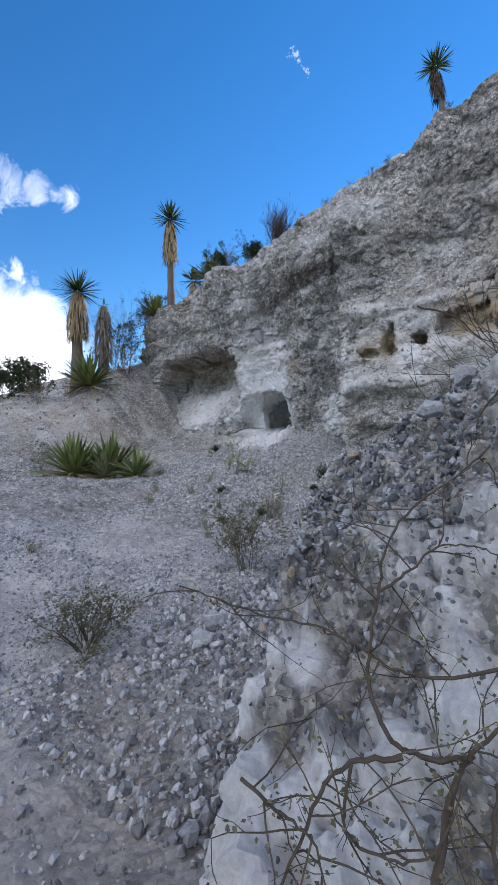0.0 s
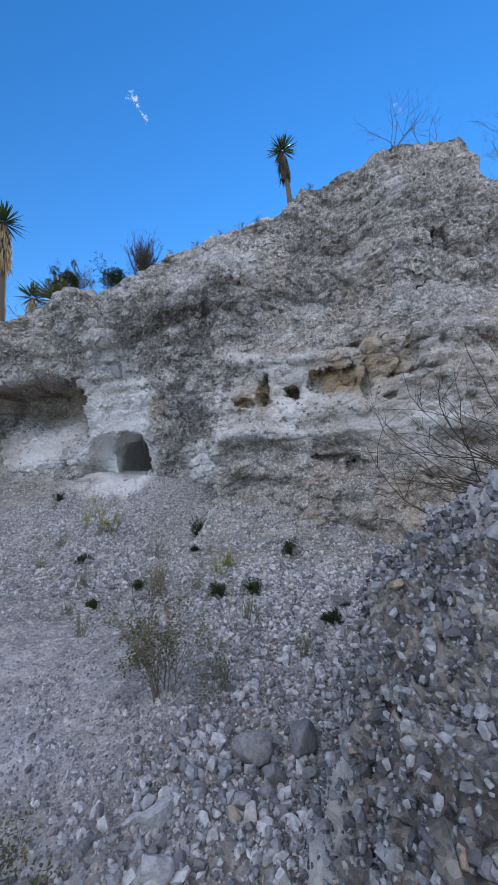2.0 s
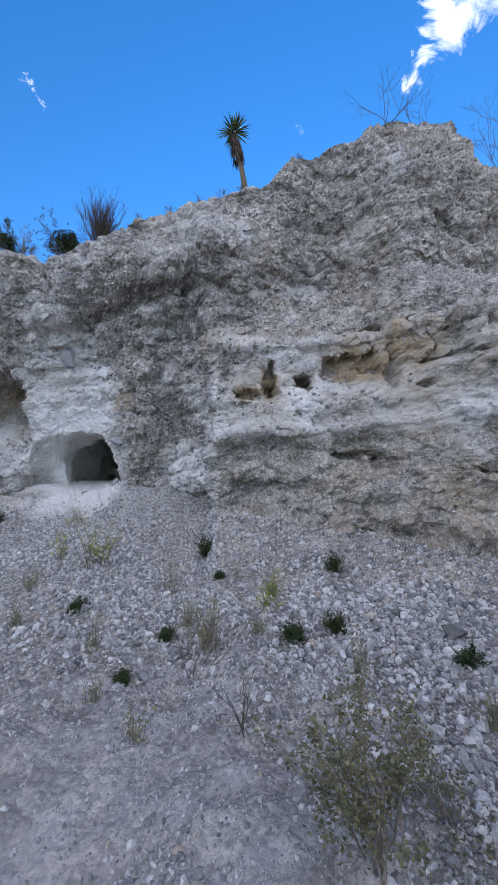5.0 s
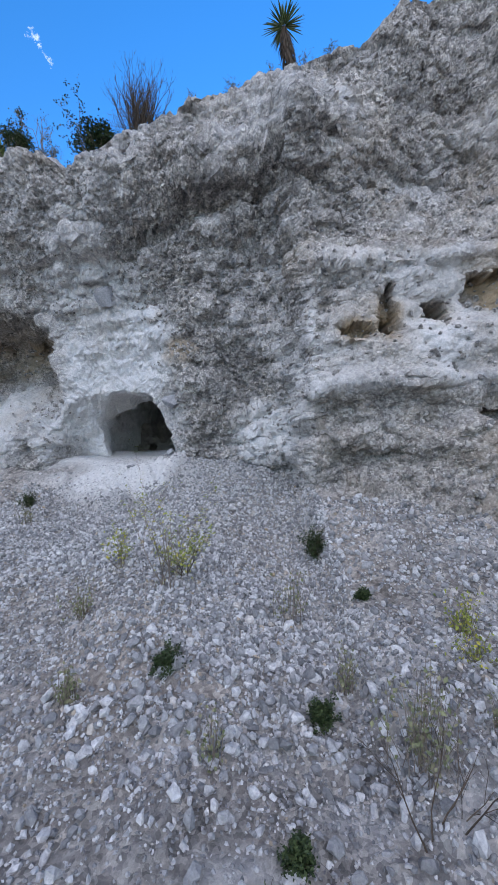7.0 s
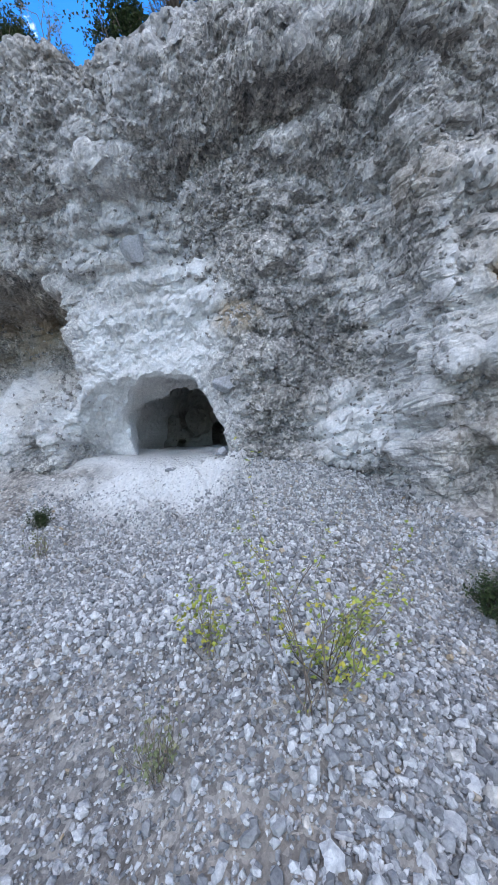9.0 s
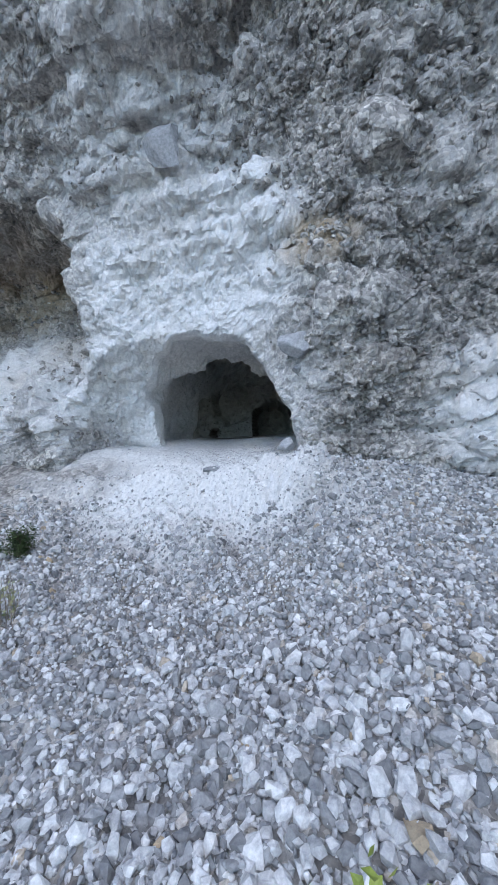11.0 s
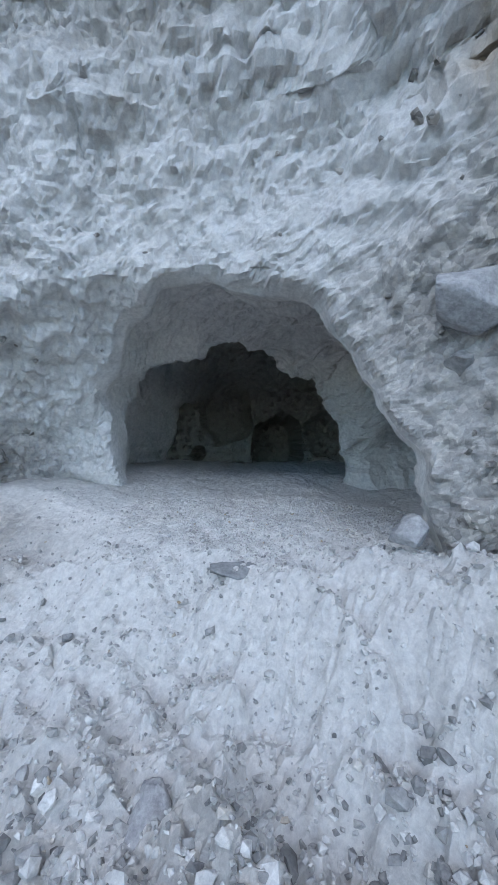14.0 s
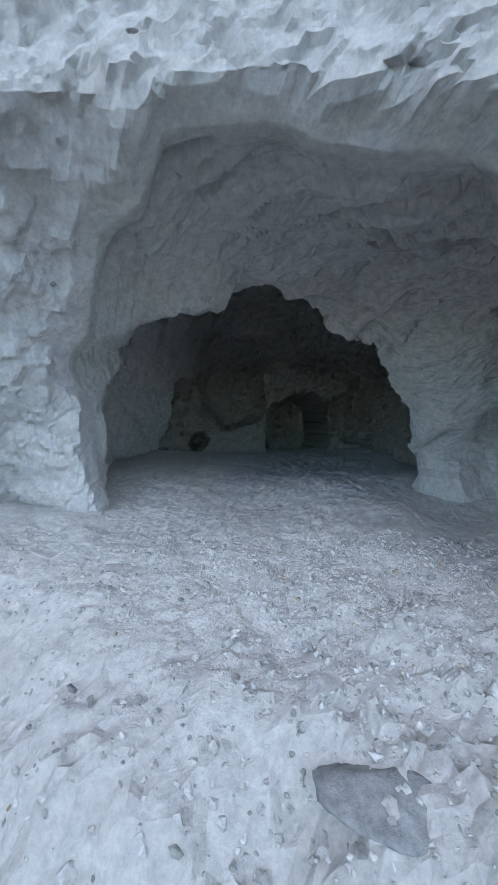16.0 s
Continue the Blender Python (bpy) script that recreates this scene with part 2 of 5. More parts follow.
def crag_y(x, z):
    """Depth of the face at height z, without the caves."""
    y = face_y(x)
    over = curve(z, (1.5, 3, 5.2, 6.3, 7.6, 9, 11), (0.15, 0, -0.15, -0.6, -1.05, -0.9, -0.5))       # the cave side hangs over
    back = curve(z, (0.5, 2, 3.4, 4.6, 4.8, 5.3, 6.6, 8.7, 10.6), (-0.25, 0, 0.05, 0.1, 0.45, 0.8, 2.2, 2.1, 2.4))    # the block side steps back
    side = ease((x + 4.6) / 4.6)
    y = y + over * (1 - side) + back * side
    top = ridge_z(x)
    rim = curve(x, (-20, -13, -9.5, -8, 3, 8, 20), (17, 12.6, 11.6, 10.6, 10.5, 12.5, 24))
    y = y + (rim - y) * ease((z - top + 1.8) / 1.8) * ease((top - 5.2) / 1.0)
    y = y + 6.0 * ease((x - edge_x(z)) / 0.7)
    # gully between the pillar and the block
    y = y + 0.28 * ease(blob(x, z, -4.25, 4.3, 0.8, 1.5) / 0.6)
    # dark brow over the gully
    y = y - 0.3 * blob(x, z, -5.3, 6.75, 2.2, 0.55) + 0.28 * ease(blob(x, z, -5.0, 6.15 + 0.12 * (x + 5), 1.5, 0.3) / 0.5)
    # the splayed hollow beside the cave's mouth
    y = y + 0.95 * np.clip(1.3 * blob(x, z, -7.3, 2.1, 1.3, 1.3), 0, 1) * ease((-6.55 - x) / 0.7) + 0.22 * blob(x, z, -6.5, 3.4, 1.2, 1.1)
    return y


def mouth(x, z):
    """Over 0 where the face bends into the cave's mouth, over 0.12 in the opening."""
    xr = x + 0.27 * np.clip(z - 2.2, -0.6, 1.6) * ease((x + 6.5) / 0.6)          # the mouth's edge leans
    xr = xr - 0.35 * np.clip(2.75 - z, 0, 0.8) * ease((-6.9 - x) / 0.5)
    wide = 1.0 - 0.01 * ease((x + 7.0) / 0.8)
    wob = 0.06 * bumps(x, 0, z, 0.4, 5) + 0.04 * bumps(x, 0, z, 0.13, 4)
    return blob(xr, z, -6.64, 2.2, wide + wob, 1.21 + wob, 3.0)


TURNS = np.linspace(0, 2 * np.pi, 721)


def mouth_edge(x, z):
    """The opening's edge in the direction of each point from its middle, and whether the point lies inside."""
    r = np.linspace(0.2, 1.8, 800)[:, None]
    rim = r[np.argmax(mouth(-6.64 + r * np.cos(TURNS)[None, :], 2.2 + r * np.sin(TURNS)[None, :]) < 0.11, axis=0), 0]
    rim = (np.roll(rim, 1) + rim + np.roll(rim, -1)) / 3
    th = np.arctan2(z - 2.2, x + 6.64) % (2 * np.pi)
    reach = np.interp(th, TURNS, rim)
    return -6.64 + reach * np.cos(th), 2.2 + reach * np.sin(th), np.hypot(x + 6.64, z - 2.2) <= reach


def cave_depth(x, z):
    return 0.04 * ease(mouth(x, z) / 0.14)


def crag_point(x, z):
    depth = cave_depth(x, z)
    y = crag_y(x, z)
    # rock shelter
    wob = 0.25 * bumps(x, 5, z, 0.7, 9) + 0.1 * bumps(x, 5, z, 0.25, 10)
    sh = ease(blob(x, z, -10.4, 3.85, 2.35 + wob, 1.5 + 0.5 * wob, 2.6) / 0.25) * ease((z - 2.3) / 2.2)
    y = y + 1.8 * sh
    # holes and niches in the block
    wob = 1 + 0.35 * bumps(x, 6, z, 0.16, 71) + 0.2 * bumps(x, 6, z, 0.07, 72)
    for cx, cz, rx, rz, dp in ((-2.3, 4.0, 0.15, 0.38, 0.35), (-2.3, 3.76, 0.19, 0.2, 0.25), (-1.62, 3.88, 0.2, 0.18, 0.7), (-2.8, 3.70, 0.26, 0.14, 0.3),
                               (-0.85, 4.12, 0.42, 0.32, 0.3), (-0.42, 4.2, 0.2, 0.3, 0.3), (-0.08, 4.0, 0.12, 0.5, 0.3), (0.55, 4.2, 0.22, 0.38, 0.3), (0.6, 3.95, 0.4, 0.1, 0.4),
                               (-0.75, 2.42, 0.5, 0.12, 0.3), (-0.35, 2.25, 0.3, 0.15, 0.35), (0.92, 2.02, 0.22, 0.12, 0.45), (-0.1, 4.82, 0.42, 0.17, 0.5),
                               (0.3, 3.55, 0.15, 0.09, 0.35), (-2.1, 2.95, 0.2, 0.06, 0.15), (1.5, 2.6, 0.3, 0.08, 0.2), (1.2, 6.3, 0.25, 0.2, 0.5), (1.7, 7.6, 0.3, 0.4, 0.4),
                               (-3.9, 2.62, 0.09, 0.05, 0.2)):
        y = y + dp * ease(blob(x, z, cx, cz, rx * wob, rz * wob, 2.2) / 0.35)
    # undercut band along the foot of the block, rubble shelf on its top
    band = ease((x + 3.6) / 0.3) * ease((0.6 - x) / 0.6)
    y = y + band * (0.16 * np.exp(-((z - 2.55) / 0.22) ** 2) - 0.10 * np.exp(-((z - 2.95) / 0.12) ** 2) - 0.15 * np.exp(-((z - 4.75 - 0.1 * bumps(x, 0, 0, 0.4, 73)) / 0.15) ** 2))
    hollow = np.clip(depth / 0.04, 0, 1)
    y = y + 0.26 * rough(x * 0.75, y * 0.3, z * 1.3, 1.1, 4, 11) * (1 - hollow) * (1 - 0.7 * blob(x, z, -6.7, 2.8, 1.8, 1.8))
    return x, y + 3.5 * depth, z


def chip(px, py, pz, depth):
    """Unevenness of the rock, along its normals."""
    p = np.stack((px, py, pz), -1)
    n = np.cross(np.gradient(p, axis=1), np.gradient(p, axis=0))
    n = n / np.maximum(np.linalg.norm(n, axis=-1, keepdims=True), 1e-9)
    if n[..., 1].mean() > 0:
        n = -n
    hollow = np.clip(depth / 0.04, 0, 1)
    chalky = np.clip(blob(px, pz, -7.0, 2.9, 1.7, 1.7) * 1.5, 0, 1)
    strata = ridged(px * 0.35, py * 0.3, pz + 0.15 * bumps(px, 0, 0, 1.5, 14), 0.42, 3, 13)
    n2 = ridged(px, py, pz, 0.42, 5, 15) * (1 - 0.85 * chalky)
    u, v = px + 0.45 * py, pz + 0.6 * py
    u, v = u + 0.05 * bumps(px, py, pz, 0.16, 90), v + 0.05 * bumps(px, py, pz, 0.16, 93)
    slant = 0.6 * u + v
    broken = 0.03 * facets(u, slant, 0.3, 82) + 0.028 * facets(u, slant, 0.12, 84) + 0.018 * facets(u, v, 0.05, 86) + 0.02 * rough(px, py, pz, 0.06, 2, 92)
    n3 = rough(px, py, pz, 0.12, 3, 17)
    lumps = 0.5 - 1.2 * pebbles(px + 0.45 * py, pz + 0.8 * py, 0.24, 75)
    small = 0.5 - 1.2 * pebbles(px + 0.45 * py, pz + 0.8 * py, 0.11, 76)
    loose = (1 - hollow) * (1 - 0.75 * chalky)
    rubble = ease(rough(px, 0, pz * 1.6, 1.4, 3, 77) * 0.9 + 0.6)
    pits = np.clip(1 - pebbles(px + 0.2, py * 0.9 + pz * 0.5, 0.19, 78) / 0.10, 0, 1) * hollow * ease((pz - 2.9) / 0.2)
    push = -0.07 * strata * loose * (1 - 0.6 * np.clip(1.3 * blob(px, pz, -1.1, 3.35, 2.5, 1.5), 0, 1)) - (0.075 - 0.04 * hollow) * n2 + (0.035 - 0.012 * hollow) * n3 + loose * rubble * (0.06 * lumps + 0.05 * small) + broken * (1 - hollow) * (0.55 + 0.45 * chalky) - 0.06 * pits
    push = push + 0.09 * hollow * rough(px, py, pz, 0.4, 4, 80)
    firm = np.clip(1.3 * blob(px, pz, -1.1, 3.35, 2.5, 1.5), 0, 1)
    rim = ease(blob(px, pz, -6.62, 2.2, 1.5, 1.75) / 0.35)
    edge = 1 - ease(mouth(px, pz) / 0.10)
    return p + n * (push * (1 - 0.55 * firm) * (1 - 0.35 * rim) * edge)[..., None]


# ---- materials ----
def nodes_of(name, roughness=0.9):
    m = bpy.data.materials.new(name)
    m.use_nodes = True
    nt = m.node_tree
    b = nt.nodes["Principled BSDF"]
    b.inputs["Roughness"].default_value = roughness
    b.inputs["Specular IOR Level"].default_value = 0.25
    return m, nt, b


def add(nt, kind, **props):
    n = nt.nodes.new(kind)
    for k, v in props.items():
        if k in n.inputs:
            n.inputs[k].default_value = v
    return n


def noise_node(nt, scale, detail=6.0, rough_=0.6, vec=None):
    n = nt.nodes.new("ShaderNodeTexNoise")
    n.inputs["Scale"].default_value, n.inputs["Detail"].default_value, n.inputs["Roughness"].default_value = scale, detail, rough_
    if vec:
        nt.links.new(vec, n.inputs["Vector"])
    return n.outputs["Fac"]


def ramp(nt, fac, stops):
    r = nt.nodes.new("ShaderNodeValToRGB")
    els = r.color_ramp.elements
    while len(els) < len(stops):
        els.new(0.5)
    for e, (p, c) in zip(els, stops):
        e.position, e.color = p, (*c, 1)
    nt.links.new(fac, r.inputs[0])
    return r.outputs[0]


def mix(nt, fac, a, b, blend="MIX"):
    n = nt.nodes.new("ShaderNodeMix")
    n.data_type, n.blend_type = "RGBA", blend
    for sock, v in ((n.inputs[0], fac), (n.inputs[6], a), (n.inputs[7], b)):
        if isinstance(v, (int, float)):
            sock.default_value = v
        elif isinstance(v, tuple):
            sock.default_value = (*v, 1)
        else:
            nt.links.new(v, sock)
    return n.outputs[2]


def bump(nt, b, height, strength, distance):
    n = nt.nodes.new("ShaderNodeBump")
    n.inputs["Strength"].default_value, n.inputs["Distance"].default_value = strength, distance
    nt.links.new(height, n.inputs["Height"])
    nt.links.new(n.outputs[0], b.inputs["Normal"])


def rock_material(name, rubble, chalk, ochre_and_shade):
    """Pebbly marl: rubble, white chalk where it is freshly broken, ochreous stains, painted shade in the cave."""
    m, nt, b = nodes_of(name, 0.95)
    pos = nt.nodes.new("ShaderNodeNewGeometry").outputs["Position"]
    zone = nt.nodes.new("ShaderNodeAttribute")
    zone.attribute_name = "chalk"
    stain_and_shade = nt.nodes.new("ShaderNodeAttribute")
    stain_and_shade.attribute_name = "ochre_and_shade"
    fine = noise_node(nt, 28, 8, 0.8, pos)
    broad = noise_node(nt, 1.6, 8, 0.7, pos)
    col = mix(nt, ramp(nt, broad, [(0.35, (0, 0, 0)), (0.65, (1, 1, 1))]), tuple(c * 0.52 for c in rubble), tuple(c * 1.05 for c in rubble))
    heights = []
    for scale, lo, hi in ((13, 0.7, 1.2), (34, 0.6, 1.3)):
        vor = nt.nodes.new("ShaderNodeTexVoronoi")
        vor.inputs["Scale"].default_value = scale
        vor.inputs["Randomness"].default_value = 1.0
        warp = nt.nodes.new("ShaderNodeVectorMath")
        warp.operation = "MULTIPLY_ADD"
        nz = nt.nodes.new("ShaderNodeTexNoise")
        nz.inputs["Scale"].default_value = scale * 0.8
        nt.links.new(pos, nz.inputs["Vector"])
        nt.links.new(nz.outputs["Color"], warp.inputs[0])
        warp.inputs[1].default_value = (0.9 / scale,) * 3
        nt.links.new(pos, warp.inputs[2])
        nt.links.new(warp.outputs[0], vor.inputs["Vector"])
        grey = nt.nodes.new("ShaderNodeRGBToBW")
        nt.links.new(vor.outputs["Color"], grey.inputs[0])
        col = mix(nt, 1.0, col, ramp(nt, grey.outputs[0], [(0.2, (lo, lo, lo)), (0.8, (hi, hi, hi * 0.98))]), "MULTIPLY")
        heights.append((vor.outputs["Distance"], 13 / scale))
    ch = mix(nt, fine, tuple(c * 0.82 for c in chalk), chalk)
    col = mix(nt, zone.outputs["Fac"], col, ch)
    col = mix(nt, stain_and_shade.outputs["Fac"], col, ochre_and_shade)
    speck = ramp(nt, fine, [(0.3, (0.66, 0.66, 0.67)), (0.62, (1.1, 1.1, 1.09))])
    col = mix(nt, 0.8, col, speck, "MULTIPLY")
    nt.links.new(col, b.inputs["Base Color"])
    h = fine
    soft = nt.nodes.new("ShaderNodeMath")
    soft.operation = "MULTIPLY_ADD"
    nt.links.new(zone.outputs["Fac"], soft.inputs[0])
    soft.inputs[1].default_value, soft.inputs[2].default_value = -0.5, 1.0
    for dist, weight in heights:
        k = nt.nodes.new("ShaderNodeMath")
        k.operation = "MULTIPLY"
        nt.links.new(dist, k.inputs[0])
        nt.links.new(soft.outputs[0], k.inputs[1])
        k2 = nt.nodes.new("ShaderNodeMath")
        k2.operation = "MULTIPLY_ADD"
        nt.links.new(k.outputs[0], k2.inputs[0])
        k2.inputs[1].default_value = -weight
        nt.links.new(h, k2.inputs[2])
        h = k2.outputs[0]
    bump(nt, b, h, 0.8, 0.035)
    return m


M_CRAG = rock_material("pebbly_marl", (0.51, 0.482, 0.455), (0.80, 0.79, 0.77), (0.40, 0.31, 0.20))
# the cave's third colour is a dark tint for painting shade in its chamber
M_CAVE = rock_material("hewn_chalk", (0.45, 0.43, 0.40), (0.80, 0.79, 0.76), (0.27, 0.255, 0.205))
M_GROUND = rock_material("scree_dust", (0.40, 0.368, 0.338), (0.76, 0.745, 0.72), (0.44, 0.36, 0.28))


def stone_material(name, a, b_):
    m, nt, b = nodes_of(name, 0.85)
    pos = nt.nodes.new("ShaderNodeNewGeometry").outputs["Position"]
    isl = nt.nodes.new("ShaderNodeNewGeometry").outputs["Random Per Island"]
    info = nt.nodes.new("ShaderNodeObjectInfo").outputs["Random"]
    s = nt.nodes.new("ShaderNodeMath")
    s.operation = "ADD"
    nt.links.new(isl, s.inputs[0])
    nt.links.new(info, s.inputs[1])
    f = nt.nodes.new("ShaderNodeMath")
    f.operation = "FRACT"
    nt.links.new(s.outputs[0], f.inputs[0])
    col = ramp(nt, f.outputs[0], [(0.0, tuple(c * 0.6 for c in a)), (0.35, a), (0.8, b_), (0.975, tuple(min(1, c * 1.1) for c in b_)), (1.0, (0.36, 0.28, 0.18))])
    fine = noise_node(nt, 35, 6, 0.7, pos)
    col = mix(nt, 1.0, col, ramp(nt, fine, [(0.28, (0.55, 0.55, 0.57)), (0.65, (1.15, 1.15, 1.13))]), "MULTIPLY")
    nt.links.new(col, b.inputs["Base Color"])
    bump(nt, b, fine, 0.8, 0.015)
    return m


M_STONE = stone_material("limestone", (0.30, 0.298, 0.295), (0.55, 0.542, 0.527))
M_GREYSTONE = stone_material("grey_limestone", (0.24, 0.245, 0.25), (0.34, 0.34, 0.345))
M_BANKSTONE = stone_material("bank_limestone", (0.15, 0.15, 0.16), (0.37, 0.37, 0.372))
M_CHALKLUMP = stone_material("chalk_lump", (0.50, 0.495, 0.48), (0.56, 0.555, 0.54))


# ---- large structure ----
def sheet(name, points, material, attrs=None, gone=None):
    """A mesh over a grid of points (rows, columns, 3)."""
    n, k = points.shape[:2]
    idx = np.arange(n * k).reshape(n, k)
    quads = np.stack((idx[:-1, :-1], idx[:-1, 1:], idx[1:, 1:], idx[1:, :-1]), -1).reshape(-1, 4)
    if gone is not None:
        quads = quads[~gone[:-1, :-1].reshape(-1)]
    me = bpy.data.meshes.new(name)
    me.vertices.add(n * k)
    me.vertices.foreach_set("co", points.reshape(-1).astype(np.float32))
    me.loops.add(quads.size)
    me.loops.foreach_set("vertex_index", quads.reshape(-1).astype(np.int32))
    me.polygons.add(len(quads))
    me.polygons.foreach_set("loop_start", np.arange(0, quads.size, 4, dtype=np.int32))
    me.polygons.foreach_set("use_smooth", np.zeros(len(quads), bool))
    me.update(calc_edges=True)
    for key, values in (attrs or {}).items():
        a = me.attributes.new(key, "FLOAT", "POINT")
        a.data.foreach_set("value", np.clip(values, 0, 1).reshape(-1).astype(np.float32))
    me.materials.append(material)
    return new(name, me)


def build_ground():
    gx = spaced([(-4000, 900), (-400, 60), (-60, 6), (-26, 0.4), (-13, 0.08), (-8.6, 0.025), (-4.6, 0.05), (1.0, 0.1), (3, 0.3), (12, 3), (60, 60), (400, 900), (4000, 1)])
    gy = spaced([(-4000, 900), (-400, 60), (-60, 6), (-6, 0.5), (-0.6, 0.05), (4.5, 0.05), (9.5, 0.025), (12.8, 0.05), (16.9, 0.5), (24, 6), (60, 60), (400, 900), (4000, 1)])
    x, y = np.meshgrid(gx, gy)
    z = ground_full(x, y, 0.4) - 0.16 * ease(mound_z(x, y, 0.3) * 6)
    c = in_cave(x, y)
    chalk = np.maximum(c, np.exp(-((x + 6.75) / 1.2) ** 2 - ((y - 11.5) / 0.7) ** 2) * 1.7 + 0.3 * rough(x, y, 0, 0.35, 4, 56))
    chalk = chalk + 0.25 * np.clip(rough(x, y, 0, 0.9, 4, 57), 0, 1)
    chalk = chalk + 0.5 * blob(x, y, -4.6, 2.2, 3.2, 3.4)
    ochre_and_shade = 0.35 * np.clip(rough(x, y, 0, 1.7, 3, 58), 0, 1) * (1 - ease((y - 10) / 0.8)) + 0.35 * blob(x, y, 0.3, 7.6, 2.0, 1.0)
    g = sheet("ground", np.stack((x, y, z), -1), M_GROUND, {"chalk": chalk, "ochre_and_shade": ochre_and_shade})
    return tagged(g, "pale stony scree slope with dust and a white chalky sill", "ground", kind="structure")


def build_crag():
    cx = spaced([(-20, 0.3), (-15, 0.06), (-9, 0.035), (-8.2, 0.016), (-5.2, 0.026), (-3, 0.032), (3, 0.04), (5.5, 0.15), (14, 1)])
    rows_low = spaced([(-0.6, 0.12), (1.0, 0.045), (1.7, 0.016), (3.8, 0.024), (5.0, 1)])
    rows_up = np.linspace(0, 1, 160)[1:]
    r = ridge_z(cx) + 0.10 * rough(cx, 0, 0, 0.8, 4, 61)
    low = np.minimum(5.0, r - 0.4)
    zl = rows_low[:, None] * (low / 5.0)[None, :]
    zu = low[None, :] + rows_up[:, None] * (r - low)[None, :]
    z = np.concatenate((zl, zu))
    x = np.broadcast_to(cx[None, :], z.shape)
    # the sheet ends on the rim of the cave's mouth
    ex, ez, inside = mouth_edge(x, z)
    bare = crag_point(np.where(inside, ex, x), np.where(inside, ez, z))
    chipped = chip(*bare, cave_depth(x, z))
    px, py, pz = chipped[..., 0], chipped[..., 1], chipped[..., 2]
    # the top, going back from the edge
    s = spaced([(0.08, 0.1), (1.2, 0.3), (5, 1.0), (9, 1)])[:, None]
    topx = np.broadcast_to(cx[None, :], (len(s), len(cx)))
    topy = py[-1][None, :] + s
    rise = curve(cx, (-20, -12, -6, -2, 1, 3, 8), (0.1, 0.15, 0.4, 0.6, 0.3, 0.0, -0.3))
    topz = pz[-1][None, :] + rise[None, :] * s + 0.10 * rough(topx, topy, 0, 0.5, 3, 63) * ease(s / 0.4)
    px = np.concatenate((px, topx, cx[None, :]))
    py = np.concatenate((py, topy, topy[-1:] + 0.1))
    pz = np.concatenate((pz, topz, np.full((1, len(cx)), -1.0)))
    depth = np.zeros_like(px)
    depth[:len(z)] = cave_depth(x, z)
    gone = np.zeros(px.shape, bool)
    gone[:len(z) - 1, :-1] = inside[:-1, :-1] & inside[1:, :-1] & inside[:-1, 1:] & inside[1:, 1:]
    white = (1.3 * blob(px, pz, -7.1, 2.9, 1.8, 1.7, 2) + 1.1 * blob(px, pz, -6.0, 4.2, 0.7, 0.9) + 1.3 * blob(px, pz, -4.2, 2.4, 0.6, 0.7)
             + 0.9 * blob(px, pz, -10.5, 3.0, 2.6, 1.1) + 0.75 * blob(px, pz, -7.2, 4.7, 1.6, 1.3) + (0.5 + 0.3 * rough(px, py, pz, 0.5, 3, 66)) * ease((px + 3.5) / 0.15) * ease((4.95 - pz) / 0.25) * ease((pz - 2.75) / 0.15) * ease((2.4 - px) / 1.6) + 3 * depth
             + 0.45 * rough(px, py, pz, 0.9, 5, 65))
    tan = 0.8 * blob(px, pz, -10.5, 4.7, 2.4, 0.7) + 1.5 * blob(px, pz, -5.5, 3.95, 0.42, 0.3) + 0.7 * blob(px, pz, -0.3, 4.3, 1.2, 0.7) + 0.3 * blob(px, pz, 0.6, 1.6, 2.4, 1.4) + 0.9 * blob(px, pz, -2.3, 3.92, 0.24, 0.48) + 0.9 * blob(px, pz, -1.6, 3.88, 0.28, 0.26) + 0.9 * blob(px, pz, -2.8, 3.7, 0.34, 0.2) + 0.8 * blob(px, pz, -0.5, 4.15, 0.8, 0.4)
    tan = tan + 0.22 * ease((px + 3.5) / 0.15) * ease((5.4 - pz) / 0.5) * ease((3.5 - px) / 1.6)
    tan = tan * (0.6 + 0.6 * rough(px, py, pz, 0.4, 4, 67)) + 0.28 * np.clip(rough(px, py, pz, 1.2, 4, 69), 0, 1)
    ob = sheet("cliff", np.stack((px, py, pz), -1), M_CRAG, {"chalk": white, "ochre_and_shade": tan * (1 - np.clip(depth * 3, 0, 1))}, gone)
    tagged(ob, "pale crumbling pebbly cliff with a small dug cave", "cliff", kind="structure")
    return ob, chipped, x, z


